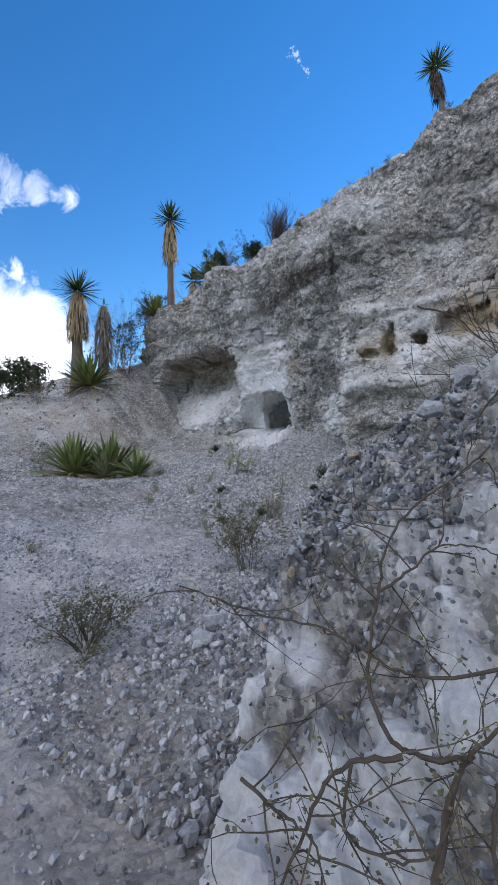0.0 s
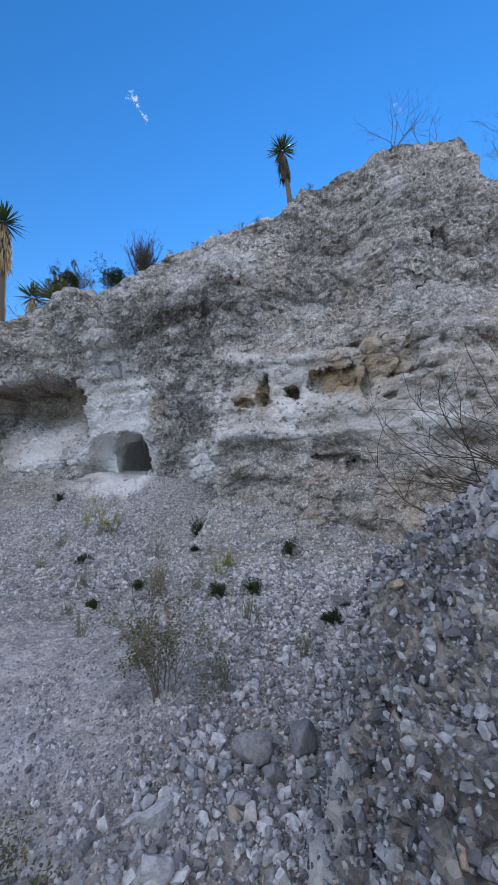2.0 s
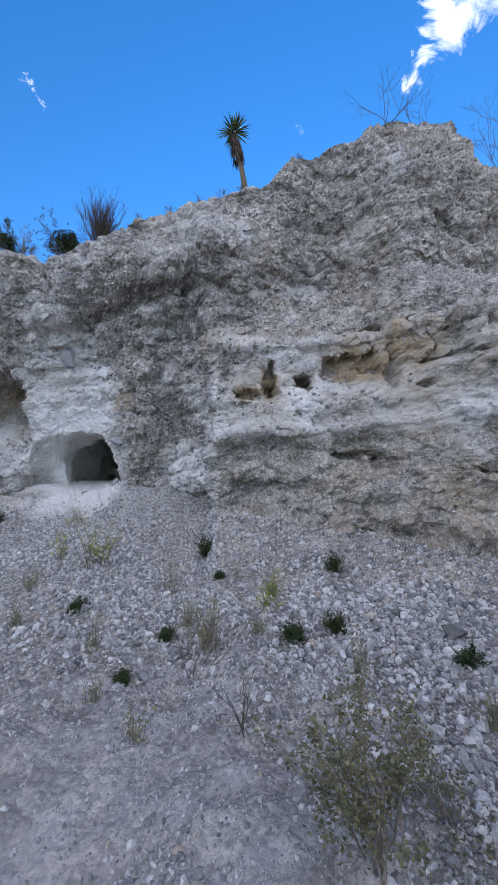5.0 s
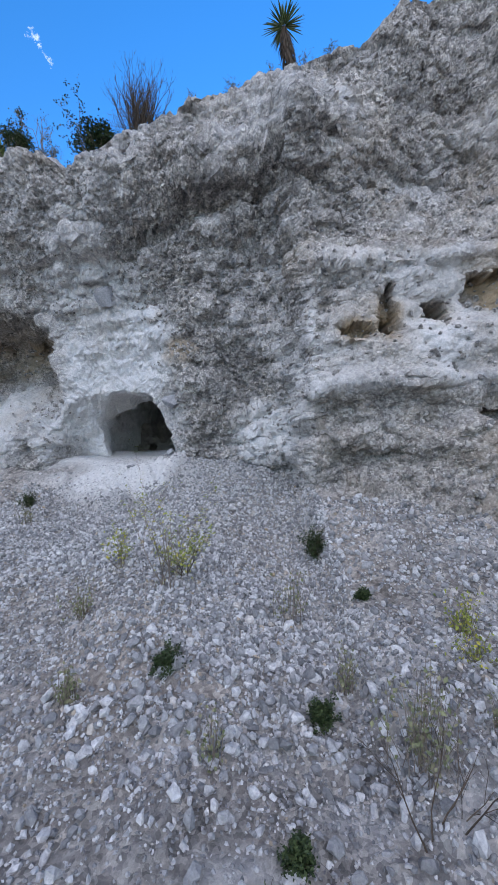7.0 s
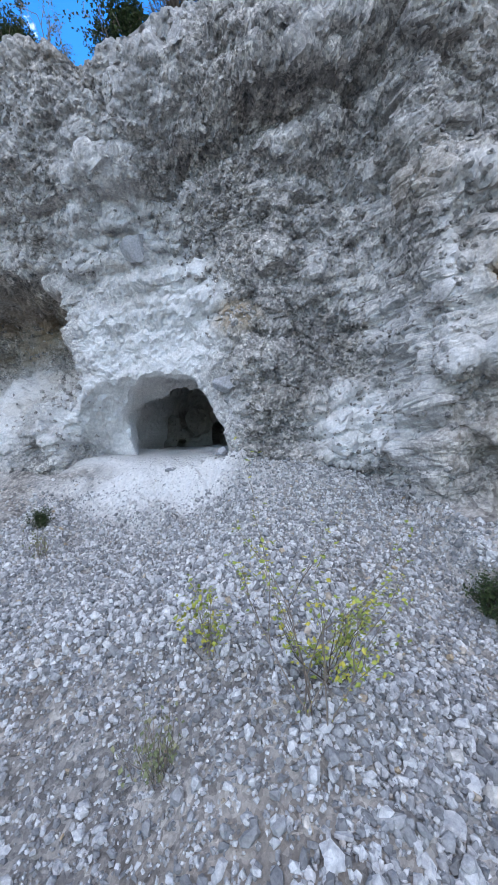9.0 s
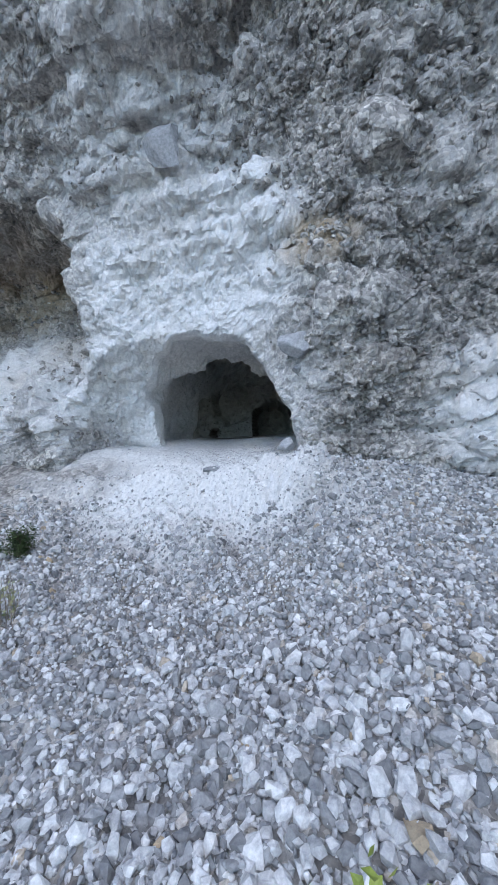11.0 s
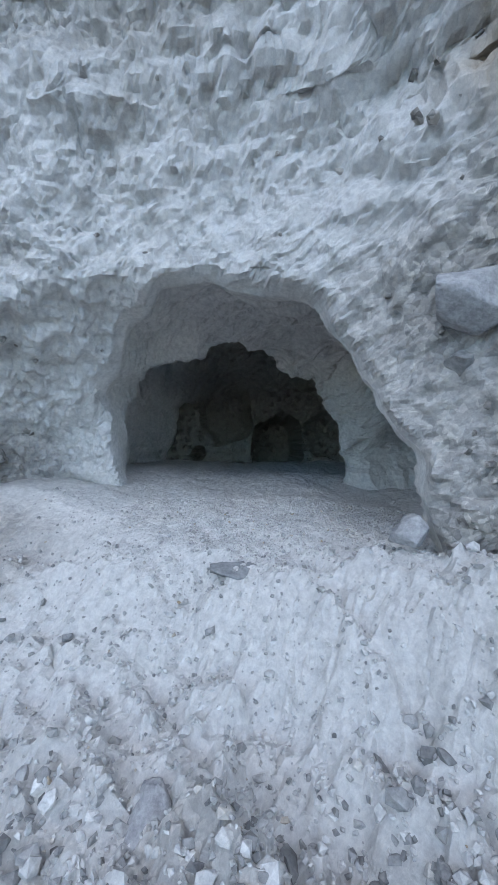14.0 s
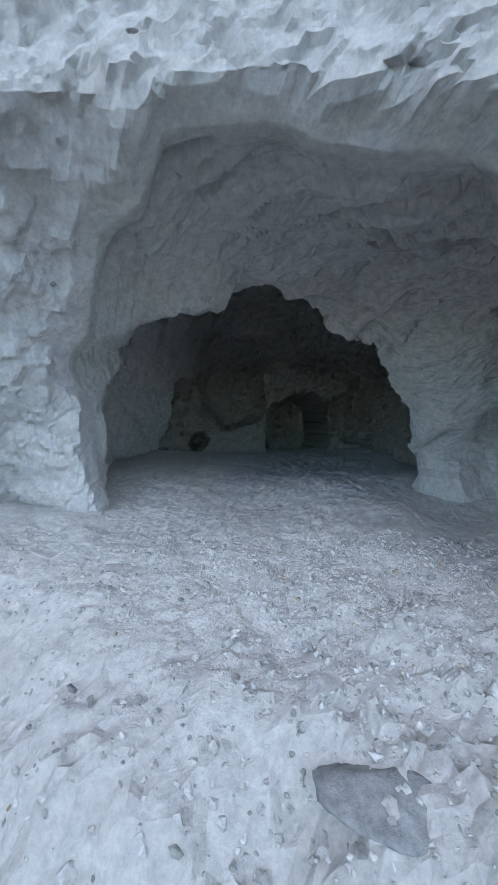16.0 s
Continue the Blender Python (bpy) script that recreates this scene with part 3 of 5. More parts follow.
def build_bank():
    """The bank as a sheet that climbs its steep flank and runs back over its top."""
    ys = spaced([(-1.5, 0.1), (0.3, 0.02), (3.4, 0.05), (6.0, 1)])
    wall = np.linspace(0, 1, 64)
    run = spaced([(0.02, 0.022), (1.3, 0.05), (3, 0.25), (7, 1)])
    y = np.broadcast_to(ys[None, :], (len(wall) + len(run), len(ys)))
    edge = bank_edge(y)
    across = np.concatenate((0.18 * wall ** 1.3, 0.18 + run))[:, None]
    climb = np.concatenate((wall, np.ones(len(run))))[:, None]
    back = np.maximum(across - 0.18, 0)
    x = edge + across
    foot = ground_z(edge, y, 9.0)
    tall = bank_height(y)
    base = foot + (ground_z(x, y, 99.0) - foot) * ease(back)
    z = base - 0.3 * (1 - climb) + tall * (0.85 * climb + 0.25 * ease((across - 0.2) / 1.0) - 0.6 * ease((across - 4.5) / 4))
    p = np.stack((x, y, z), -1)
    n = np.cross(np.gradient(p, axis=1), np.gradient(p, axis=0))
    n = n / np.maximum(np.linalg.norm(n, axis=-1, keepdims=True), 1e-9)
    n = n * np.sign(n[..., 2:3] - n[..., 0:1])
    # fluted columns of matrix and washed-out rubble down the flank
    flute = rough(y * 1.0, z * 0.16, back, 0.34, 3, 47)
    u, v = y + 0.3 * x, z + x
    push = 0.10 * flute + 0.055 * facets(u, v, 0.17, 48) + 0.04 * facets(u, v, 0.075, 50) + 0.035 * rough(x, y, z, 0.09, 4, 59)
    push = push * ease(tall / 0.5) * ease((6 - across) / 2)
    p = p + n * push[..., None]
    chalk = ease(flute * 2.2 - 0.1 + 0.55 * ease((1.9 - y) / 0.6) * ease((0.9 - across) / 0.4) + 0.5 * rough(x, y, z, 0.3, 3, 55)) * (0.6 + 0.4 * ease((2.0 - y) / 0.7))
    ob = sheet("bank", p, M_GROUND, {"chalk": chalk, "ochre_and_shade": 0.15 * np.clip(rough(x, y, z, 0.8, 3, 58), 0, 1)})
    tagged(ob, "steep bank of dark flaky rubble with pale chalky columns", "bank", kind="structure")
    return p, n, chalk, across


ground = build_ground()
BANK = build_bank()
crag, FACE, FACE_X, FACE_Z = build_crag()


def carve(p, amount, seed):
    """Hand-hewn unevenness of the cave's walls, along their normals."""
    n = np.cross(np.gradient(p, axis=1), np.gradient(p, axis=0))
    n = n / np.maximum(np.linalg.norm(n, axis=-1, keepdims=True), 1e-9)
    x, y, z = p[..., 0], p[..., 1], p[..., 2]
    push = 0.11 * rough(x, y, z, 0.55, 3, seed) + 0.05 * facets(x + 0.7 * y, z + 0.7 * y + 0.4 * x, 0.24, seed + 5) + 0.025 * facets(x + 0.6 * y, z + 0.8 * y, 0.1, seed + 6) + 0.02 * rough(x, y, z, 0.07, 3, seed + 7)
    holes = np.clip(1.7 - 1.7 * pebbles(x + 0.7 * y, z + 0.6 * y, 0.15, seed + 9) / 0.26, 0, 1) * ease(bumps(x, y, z, 0.3, seed + 11) * 2 + 0.5)
    dents = np.clip(1.5 - 1.5 * pebbles(x + 0.8 * y, z + 0.9 * y, 0.27, seed + 13) / 0.17, 0, 1)
    return p + n * ((push - 0.12 * holes - 0.07 * dents) * amount)[..., None]


def build_cave():
    """The hollow behind the mouth: a vaulted antechamber, a narrower inner mouth, a chamber and its niches."""
    th = np.linspace(0, 2 * np.pi, 420)
    s = np.linspace(0, 1, 240)
    knots = (11.3, 12.4, 12.95, 13.2, 13.6, 13.85, 14.3, 15.9)
    left = (-7.74, -7.8, -7.76, -7.7, -7.68, -7.82, -7.74, -7.5)
    right = (-5.2, -4.6, -4.5, -4.85, -5.52, -5.25, -5.0, -5.1)
    roof = (3.54, 3.52, 3.44, 3.44, 3.58, 3.74, 3.62, 3.3)

    def ring(y):
        lo, hi, top = curve(y, knots, left), curve(y, knots, right), curve(y, knots, roof)
        wob = 1 + 0.05 * bumps(np.cos(th)[None, :] * 2 + 0 * y, np.sin(th)[None, :] * 2 + 0 * y, y, 0.6, 95)
        c, sn = np.cos(th)[None, :], np.sin(th)[None, :]
        narrow = np.exp(-((y - 13.5) / 0.32) ** 2)
        box = 0.72 - 0.12 * narrow
        ex = np.sign(c) * np.abs(c) ** box * wob
        ez = np.sign(sn) * np.abs(sn) ** box * wob
        rx, rz = (lo + hi) / 2 + (hi - lo) / 2 * ex, 2.2 + (top - 2.2) * np.where(ez > 0, ez, ez * 0.45)
        # the inner arch comes down lower on one side, in ragged lobes
        low = (0.42 + 0.12 * bumps(rx, 0, y, 0.22, 88)) * ease((rx + 6.6) / 0.6) * narrow + 0.07 * narrow * bumps(rx, 1, y, 0.2, 89)
        return rx, rz - low * ease((rz - 2.3) / 0.8)

    # the first ring follows the edge of the opening in the face
    x0, z0, _ = mouth_edge(-6.64 + np.cos(th), 2.2 + np.sin(th))
    y0 = crag_point(x0, z0)[1] - 0.004
    y = y0[None, :] + (15.9 - y0[None, :]) * s[:, None] ** 1.1
    x, z = ring(y)
    into = ease((y - y0[None, :]) / 0.8)
    p = np.stack((x0[None, :] + (x - x0[None, :]) * into, y, z0[None, :] + (z - z0[None, :]) * into), -1)
    p = carve(p, ease((y - y0[None, :] - 0.02) / 0.22), 96)
    # a collar that runs out behind the edge of the face
    collar = np.stack((-6.64 + (x0 + 6.64) * 1.16, y0 + 0.28, 2.2 + (z0 - 2.2) * 1.16), -1)[None]
    p = np.concatenate((collar, p))
    one = np.ones(p.shape[:2])
    # mottled stains; past y 13.7 the chamber's shade is painted in, sparing one side
    ob = sheet("cave_wall", p, M_CAVE, {"chalk": one, "ochre_and_shade": 0.15 * np.clip(rough(p[..., 0], p[..., 1], p[..., 2], 0.6, 3, 97), 0, 1) + 0.75 * ease((p[..., 1] - 13.7) / 0.5) * ease((p[..., 0] + 7.5) / 0.5)})
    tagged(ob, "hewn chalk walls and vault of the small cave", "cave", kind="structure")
    # its end, with a low passage and a niche
    gx, gz = np.meshgrid(np.linspace(-8.2, -4.6, 170), np.linspace(1.7, 3.9, 110))
    wob = 0.05 * bumps(gx, 2, gz, 0.2, 7)
    passage = ease(blob(gx, gz, -5.98, 2.5, 0.34 + wob, 0.44 + wob, 2.3) / 0.2)
    niche = ease(blob(gx, gz, -5.32, 2.72, 0.30 + wob, 0.34 + wob, 2.3) / 0.3)
    upper = ease(blob(gx, gz, -6.75, 3.05, 0.36 + wob, 0.55 + wob, 2.3) / 0.4)
    tiny = ease(blob(gx, gz, -7.12, 2.40, 0.10, 0.10) / 0.4)
    gy = 15.55 + np.maximum(np.maximum(1.3 * passage, 0.5 * niche), 0.4 * upper) + 0.8 * tiny
    p = carve(np.stack((gx, gy, gz), -1), 0.45 * np.ones(gx.shape), 98)
    # the end wall's shade is painted evenly into its colour
    ob = sheet("cave_end_wall", p, M_CAVE, {"chalk": np.ones(gx.shape), "ochre_and_shade": 0.8 * np.ones(gx.shape)})
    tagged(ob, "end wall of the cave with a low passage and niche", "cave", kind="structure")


build_cave()


# ---- stones ----
def stone_shape(seed, points=15):
    """A worn broken stone about one unit across, as vertices and triangles."""
    rng = random.Random(seed)
    bm = bmesh.new()
    for k in range(points):
        # spread evenly, then jittered and cut flat on some sides
        h = 1 - 2 * (k + 0.5) / points
        a = 2.39996 * k + rng.uniform(-0.35, 0.35)
        r = math.sqrt(1 - h * h)
        v = Vector((r * math.cos(a), r * math.sin(a), h)) * rng.uniform(0.82, 1.08)
        bm.verts.new((max(-0.8, min(0.76, v.x)) * 0.6, max(-0.74, min(0.8, v.y)) * 0.47, max(-0.7, min(0.62, v.z)) * 0.4))
    out = bmesh.ops.convex_hull(bm, input=bm.verts)
    bmesh.ops.delete(bm, geom=[g for g in out["geom_interior"] if isinstance(g, bmesh.types.BMVert)], context="VERTS")
    bmesh.ops.triangulate(bm, faces=bm.faces[:])
    bm.verts.index_update()
    vs = np.array([v.co[:] for v in bm.verts])
    fs = np.array([[v.index for v in f.verts] for f in bm.faces])
    bm.free()
    return vs, fs


def worn_shape(seed, fineness=3):
    """A rounder stone with a finer mesh, for those that lie nearest."""
    rng = random.Random(seed)
    bm = bmesh.new()
    bmesh.ops.create_icosphere(bm, subdivisions=fineness, radius=1)
    cuts = [(Vector((rng.gauss(0, 1), rng.gauss(0, 1), rng.gauss(0, 1))).normalized(), rng.uniform(0.42, 0.74)) for _ in range(13)]
    for v in bm.verts:
        p = v.co.copy()
        for n, d in cuts:
            over = p.dot(n) - d
            if over > 0:
                p -= n * over * 0.98
        p += v.co * (0.06 * noise.noise(p * 2.2 + Vector((seed, 0, 0))) + 0.03 * noise.noise(p * 6))
        v.co = Vector((p.x * 0.58, p.y * 0.46, p.z * 0.43))
    bm.verts.index_update()
    vs, fs = np.array([v.co[:] for v in bm.verts]), np.array([[v.index for v in f.verts] for f in bm.faces])
    bm.free()
    return vs, fs


SHAPES = [worn_shape(100 + i, 2) for i in range(20)] + [stone_shape(200 + i, 12) for i in range(20)] + [stone_shape(240 + i, 8) for i in range(20)]     # large, middling and small ones


def tri_mesh(name, verts, tris, material, smooth=False):
    me = bpy.data.meshes.new(name)
    me.vertices.add(len(verts))
    me.vertices.foreach_set("co", np.asarray(verts, np.float32).reshape(-1))
    me.loops.add(tris.size)
    me.loops.foreach_set("vertex_index", tris.reshape(-1).astype(np.int32))
    me.polygons.add(len(tris))
    me.polygons.foreach_set("loop_start", np.arange(0, tris.size, 3, dtype=np.int32))
    me.polygons.foreach_set("use_smooth", np.broadcast_to(smooth, len(tris)).copy())
    me.update(calc_edges=True)
    me.materials.append(material)
    return me


def turns(rng, n, tilt):
    """Random rotation matrices, tipped by up to about tilt radians."""
    a, b, c = rng.uniform(0, 2 * np.pi, n), rng.normal(0, tilt, n), rng.normal(0, tilt, n)
    ca, sa, cb, sb, cc, sc = np.cos(a), np.sin(a), np.cos(b), np.sin(b), np.cos(c), np.sin(c)
    o, i = np.zeros(n), np.ones(n)
    rz = np.stack((ca, -sa, o, sa, ca, o, o, o, i), -1).reshape(n, 3, 3)
    ry = np.stack((cb, o, sb, o, i, o, -sb, o, cb), -1).reshape(n, 3, 3)
    rx = np.stack((i, o, o, o, cc, -sc, o, sc, cc), -1).reshape(n, 3, 3)
    return rx @ ry @ rz


def strew(name, places, sizes, rng, material, tilt=0.5):
    """Many stones joined in one mesh."""
    n = len(places)
    rot = turns(rng, n, tilt)
    stretch = rng.uniform(0.75, 1.3, (n, 3))
    kind = rng.integers(0, 20, n) + 20 * (sizes < 0.13) + 20 * (sizes < 0.05)
    all_v, all_f, all_s, base = [], [], [], 0
    for k, (vs, fs) in enumerate(SHAPES):
        pick = np.nonzero(kind == k)[0]
        if not len(pick):
            continue
        v = vs[None] * (stretch[pick] * sizes[pick, None])[:, None, :]
        v = np.einsum("nij,nvj->nvi", rot[pick], v) + places[pick][:, None, :]
        f = fs[None] + (base + np.arange(len(pick)) * len(vs))[:, None, None]
        base += len(pick) * len(vs)
        all_v.append(v.reshape(-1, 3))
        all_f.append(f.reshape(-1, 3))
        all_s.append(np.zeros(f.size // 3, bool))
    return tri_mesh(name, np.concatenate(all_v), np.concatenate(all_f), material, np.concatenate(all_s))


def scree(x, y):
    """How thickly stones lie, 0 to 1, and how large they run."""
    c = in_cave(x, y)
    sill = 1.2 * np.exp(-((x + 6.75) / 1.2) ** 2 - ((y - 11.4) / 0.65) ** 2)
    dust = ease(0.9 * rough(x, y, 0, 1.5, 3, 81) + 0.25 + 0.5 * ease((x + 3.2) / -1.2) * ease((7.0 - y) / 2.0))
    band = np.exp(-((x + 5.2) / 1.6) ** 2 - ((y - 8.7) / 0.9) ** 2) + 0.8 * np.exp(-((x + 1.3) / 1.3) ** 2 - ((y - 4.6) / 2.2) ** 2) + 0.5 * np.exp(-((x + 3.0) / 2.2) ** 2 - ((y - 6.7) / 1.0) ** 2)
    thick = np.clip(0.95 - 0.55 * dust + 0.6 * band, 0.4, 1) * (1 - 0.93 * c) * (1 - 0.97 * np.clip(1.25 * sill, 0, 1))
    fine = ease((-1.9 - x) / 0.8) * ease((5.8 - y) / 1.5)
    return thick, 0.62 + 0.2 * np.clip(band, 0, 1) * (1 - fine) - 0.16 * dust - 0.22 * fine


def scatter(rng, n, box, low, high, power, keep=1.0):
    x, y = rng.uniform(box[0], box[1], n), rng.uniform(box[2], box[3], n)
    thick, big = scree(x, y)
    ok = (rng.uniform(0, 1, n) < thick * keep) & (y < face_y(x) + 0.35) & (mound_z(x, y, -0.06) < 0.04)
    x, y, big = x[ok], y[ok], big[ok]
    size = low * (1 - rng.uniform(0, 1, len(x)) * (1 - (low / high) ** power)) ** (-1 / power) * big
    z = ground_full(x, y) + size * rng.uniform(-0.05, 0.32, len(x))
    return np.stack((x, y, z), -1), size


def build_scree():
    rng = np.random.default_rng(5)
    lots = []
    for n, box, low, high, power in ((56000, (-8.6, -3.4, 7.0, 11.6), 0.034, 0.12, 2.2), (40000, (-6.5, -0.2, 1.2, 7.6), 0.038, 0.19, 2.1), (12000, (-3.6, 1.5, 6.5, 9.6), 0.034, 0.2, 2.1),
                                     (18000, (-13, -5.5, 0.5, 12.0), 0.036, 0.16, 2.3), (9000, (-18, -10.5, 3, 13), 0.05, 0.25, 2.0), (5000, (-4.5, -0.2, 0.3, 3.2), 0.022, 0.12, 2.0),
                                     (2500, (-8.2, -5.2, 10.6, 12.2), 0.018, 0.08, 2.0), (20000, (-6.2, -0.9, 2.6, 6.6), 0.022, 0.07, 2.2)):
        lots.append(scatter(rng, n, box, low, high, power))
    places, sizes = np.concatenate([a for a, _ in lots]), np.concatenate([b for _, b in lots])
    # the larger ones beside the walk are single stones
    large = np.nonzero((places[:, 0] > -7.2) & (places[:, 0] < -0.5) & (places[:, 1] > 2.5) & (places[:, 1] < 10.5))[0]
    single = large[np.argsort(-sizes[large])][:290]
    rest = np.ones(len(places), bool)
    rest[single] = False
    ob = new("scree_stones", strew("scree_stones", places[rest], sizes[rest], rng, M_STONE, 0.95))
    tagged(ob, "loose grey and white broken limestone scree on the slope", "stones", kind="stuff")
    meshes = [tri_mesh("stone", *worn_shape(300 + k), M_STONE) for k in range(16)]
    for i in single:
        o = new("stone", meshes[int(rng.integers(0, len(meshes)))])
        o.parent = ground
        o.matrix_basis = Matrix.LocRotScale(Vector(places[i]), Euler((rng.normal(0, 0.7), rng.normal(0, 0.7), rng.uniform(0, 6.28))), Vector(rng.uniform(0.8, 1.25, 3) * sizes[i]))


def build_bank_stones():
    """Darker broken flakes on the bank and its steep flank."""
    rng = np.random.default_rng(6)
    p, n, chalk, across = BANK
    side = np.linalg.norm(np.gradient(p, axis=0), axis=-1) * np.linalg.norm(np.gradient(p, axis=1), axis=-1)
    w = side * (1.05 - 0.85 * chalk) * (p[..., 1] > 0.2) * (p[..., 1] < 4.6) * (across < 3.2) * np.where(across < 0.9, 1.6, 0.7) * (1 - 0.7 * ease((1.9 - p[..., 1]) / 0.5) * ease((0.7 - across) / 0.3))
    pick = rng.choice(w.size, 28000, p=(w / w.sum()).reshape(-1))
    at, out = p.reshape(-1, 3)[pick], n.reshape(-1, 3)[pick]
    size = 0.018 * (1 - rng.uniform(0, 1, len(pick)) * 0.95) ** (-0.5) * (0.6 + 0.4 * ease((at[:, 1] - 1.0) / 1.2))
    at = at + rng.uniform(-0.025, 0.025, at.shape) + out * (0.12 * size)[:, None]
    ob = new("bank_stones", strew("bank_stones", at, size, rng, M_BANKSTONE, 1.0))
    tagged(ob, "dark grey broken flakes covering the steep bank", "stones", kind="stuff")


def face_places(rng, n, box, low, high, power, mask):
    """Spots on the built face, evenly over its area."""
    area = np.zeros(FACE_X.shape)
    area[1:, 1:] = (FACE_X[1:, 1:] - FACE_X[1:, :-1]) * np.maximum(FACE_Z[1:, 1:] - FACE_Z[:-1, 1:], 0)
    inside = (FACE_X > box[0]) & (FACE_X < box[1]) & (FACE_Z > box[2]) & (FACE_Z < box[3]) & (FACE_Z < ridge_z(FACE_X) - 0.1)
    w = (area * inside * (cave_depth(FACE_X, FACE_Z) < 0.02) * mask(FACE_X, FACE_Z)).reshape(-1)
    pick = rng.choice(w.size, n, p=w / w.sum())
    size = low * (1 - rng.uniform(0, 1, n) * (1 - (low / high) ** power)) ** (-1 / power)
    return FACE.reshape(-1, 3)[pick] + rng.uniform(-0.02, 0.02, (n, 3)) + np.stack((0 * size, 0.06 * size, 0 * size), -1), size


def rubble_zone(x, z):
    """Where stones stick out of the face."""
    white = np.clip(2.2 * blob(x, z, -6.9, 3.3, 1.75, 2.0) + 0.9 * blob(x, z, -4.2, 2.4, 0.6, 0.7) + 0.6 * blob(x, z, -0.8, 3.6, 3.0, 1.0) + 0.8 * blob(x, z, -10.5, 3.6, 2.8, 1.6), 0, 1)
    return np.clip(0.35 + 0.6 * rough(x, 0, z * 1.6, 1.4, 3, 77) + 0.5 * blob(x, z, -4.5, 3.6, 1.4, 2.2), 0.05, 1) * (1 - 0.98 * white)


def build_face_stones():
    rng = np.random.default_rng(8)
    lots = [face_places(rng, 4000, (-5.9, -3.2, 1.6, 6.5), 0.03, 0.14, 2.0, rubble_zone), face_places(rng, 2800, (-9, -5.2, 3.0, 7.4), 0.03, 0.15, 2.0, rubble_zone),
            face_places(rng, 3300, (-3.6, 3.5, 1.0, 10.2), 0.045, 0.18, 2.1, rubble_zone), face_places(rng, 1300, (-14, -8, 1.6, 7.2), 0.05, 0.2, 2.0, rubble_zone)]
    ob = new("embedded_stones", strew("embedded_stones", np.concatenate([a for a, _ in lots]), np.concatenate([b for _, b in lots]), rng, M_CRAG, 0.7))
    tagged(ob, "grey stones and rubble sticking out of the cliff face", "stones", kind="stuff")


def build_sill_lumps():
    rng = np.random.default_rng(12)
    n = 15000
    x, y = rng.normal(-6.4, 0.75, n), rng.uniform(10.1, 12.75, n)
    ok = (rng.uniform(0, 1, n) < 0.35 + 0.6 * ease((x + 7.2) / 1.0) * ease(rough(x, y, 0, 0.5, 2, 91) + 0.6)) & (x > -8.0) & (x < -5.3)
    x, y = x[ok], y[ok]
    size = 0.009 * (1 - rng.uniform(0, 1, len(x)) * 0.94) ** (-0.5)
    bx, by = rng.normal(-6.9, 0.5, 700), rng.normal(11.05, 0.28, 700)
    x, y = np.concatenate((x, bx)), np.concatenate((y, by))
    size = np.concatenate((size, 0.016 * (1 - rng.uniform(0, 1, 700) * 0.93) ** (-0.5)))
    ob = new("chalk_lumps", strew("chalk_lumps", np.stack((x, y, ground_full(x, y) + 0.1 * size), -1), size, rng, M_CHALKLUMP, 0.6))
    tagged(ob, "small broken lumps of white chalk on the cave sill", "stones", kind="stuff")


build_scree()
build_bank_stones()
build_face_stones()
build_sill_lumps()


def boulder(place, size, turn, seed, label, material=None, name="boulder", planes=14):
    """A worn single rock, rounded by a fine mesh cut with planes."""
    rng = random.Random(seed)
    bm = bmesh.new()
    bmesh.ops.create_icosphere(bm, subdivisions=4, radius=1)
    cuts = [(Vector((rng.gauss(0, 1), rng.gauss(0, 1), rng.gauss(0, 1))).normalized(), rng.uniform(0.42, 0.72)) for _ in range(planes)]
    for v in bm.verts:
        p = v.co.copy()
        for n, d in cuts:
            over = p.dot(n) - d
            if over > 0:
                p -= n * over * 0.99
        p += v.co * (0.05 * noise.noise(p * 2.5 + Vector((seed, 0, 0))) + 0.025 * noise.noise(p * 7) + 0.025 * noise.noise(p * 19))
        v.co = Vector((p.x * size[0], p.y * size[1], p.z * size[2]))
    me = bpy.data.meshes.new(name)
    for f in bm.faces:
        f.smooth = True
    bm.to_mesh(me)
    bm.free()
    me.materials.append(material or M_STONE)
    ob = new(name, me)
    ob.matrix_basis = pose(*place, turn[0], turn[1], turn[2])
    return tagged(ob, label, "rock")


def on_ground(x, y):
    return float(ground_full(np.array([x]), np.array([y]))[0])


def on_face(x, z):
    i = np.argmin((FACE_X - x) ** 2 + (FACE_Z - z) ** 2)
    return float(FACE.reshape(-1, 3)[i][1])


boulder((-5.70, on_face(-5.70, 3.12) - 0.03, 3.10), (0.27, 0.24, 0.14), (0, 6, 8), 3, "flat grey slab jutting out beside the cave mouth", M_GREYSTONE, "slab")
boulder((-5.68, on_face(-5.68, 2.9) + 0.01, 2.89), (0.10, 0.1, 0.12), (10, 0, 20), 4, "grey stone wedged below the jutting slab", name="stone")
boulder((-5.35, on_face(-5.35, 3.55) - 0.03, 3.55), (0.07, 0.06, 0.17), (0, 8, 0), 5, "white upright stone on the rubble above the cave", name="stone")
boulder((-6.92, on_face(-6.92, 5.15) - 0.06, 5.2), (0.30, 0.16, 0.28), (0, 20, 0), 6, "large grey block set in the cliff face", M_GREYSTONE)
boulder((-5.83, 11.52, 2.17), (0.12, 0.11, 0.09), (0, 0, 0), 7, "rounded white stone on the cave sill", M_GREYSTONE, "stone")
boulder((-6.55, 11.66, on_ground(-6.55, 11.66) - 0.02), (0.15, 0.1, 0.06), (8, 0, -15), 22, "flat grey slab trodden into the white sill", M_GREYSTONE, "slab", 11)
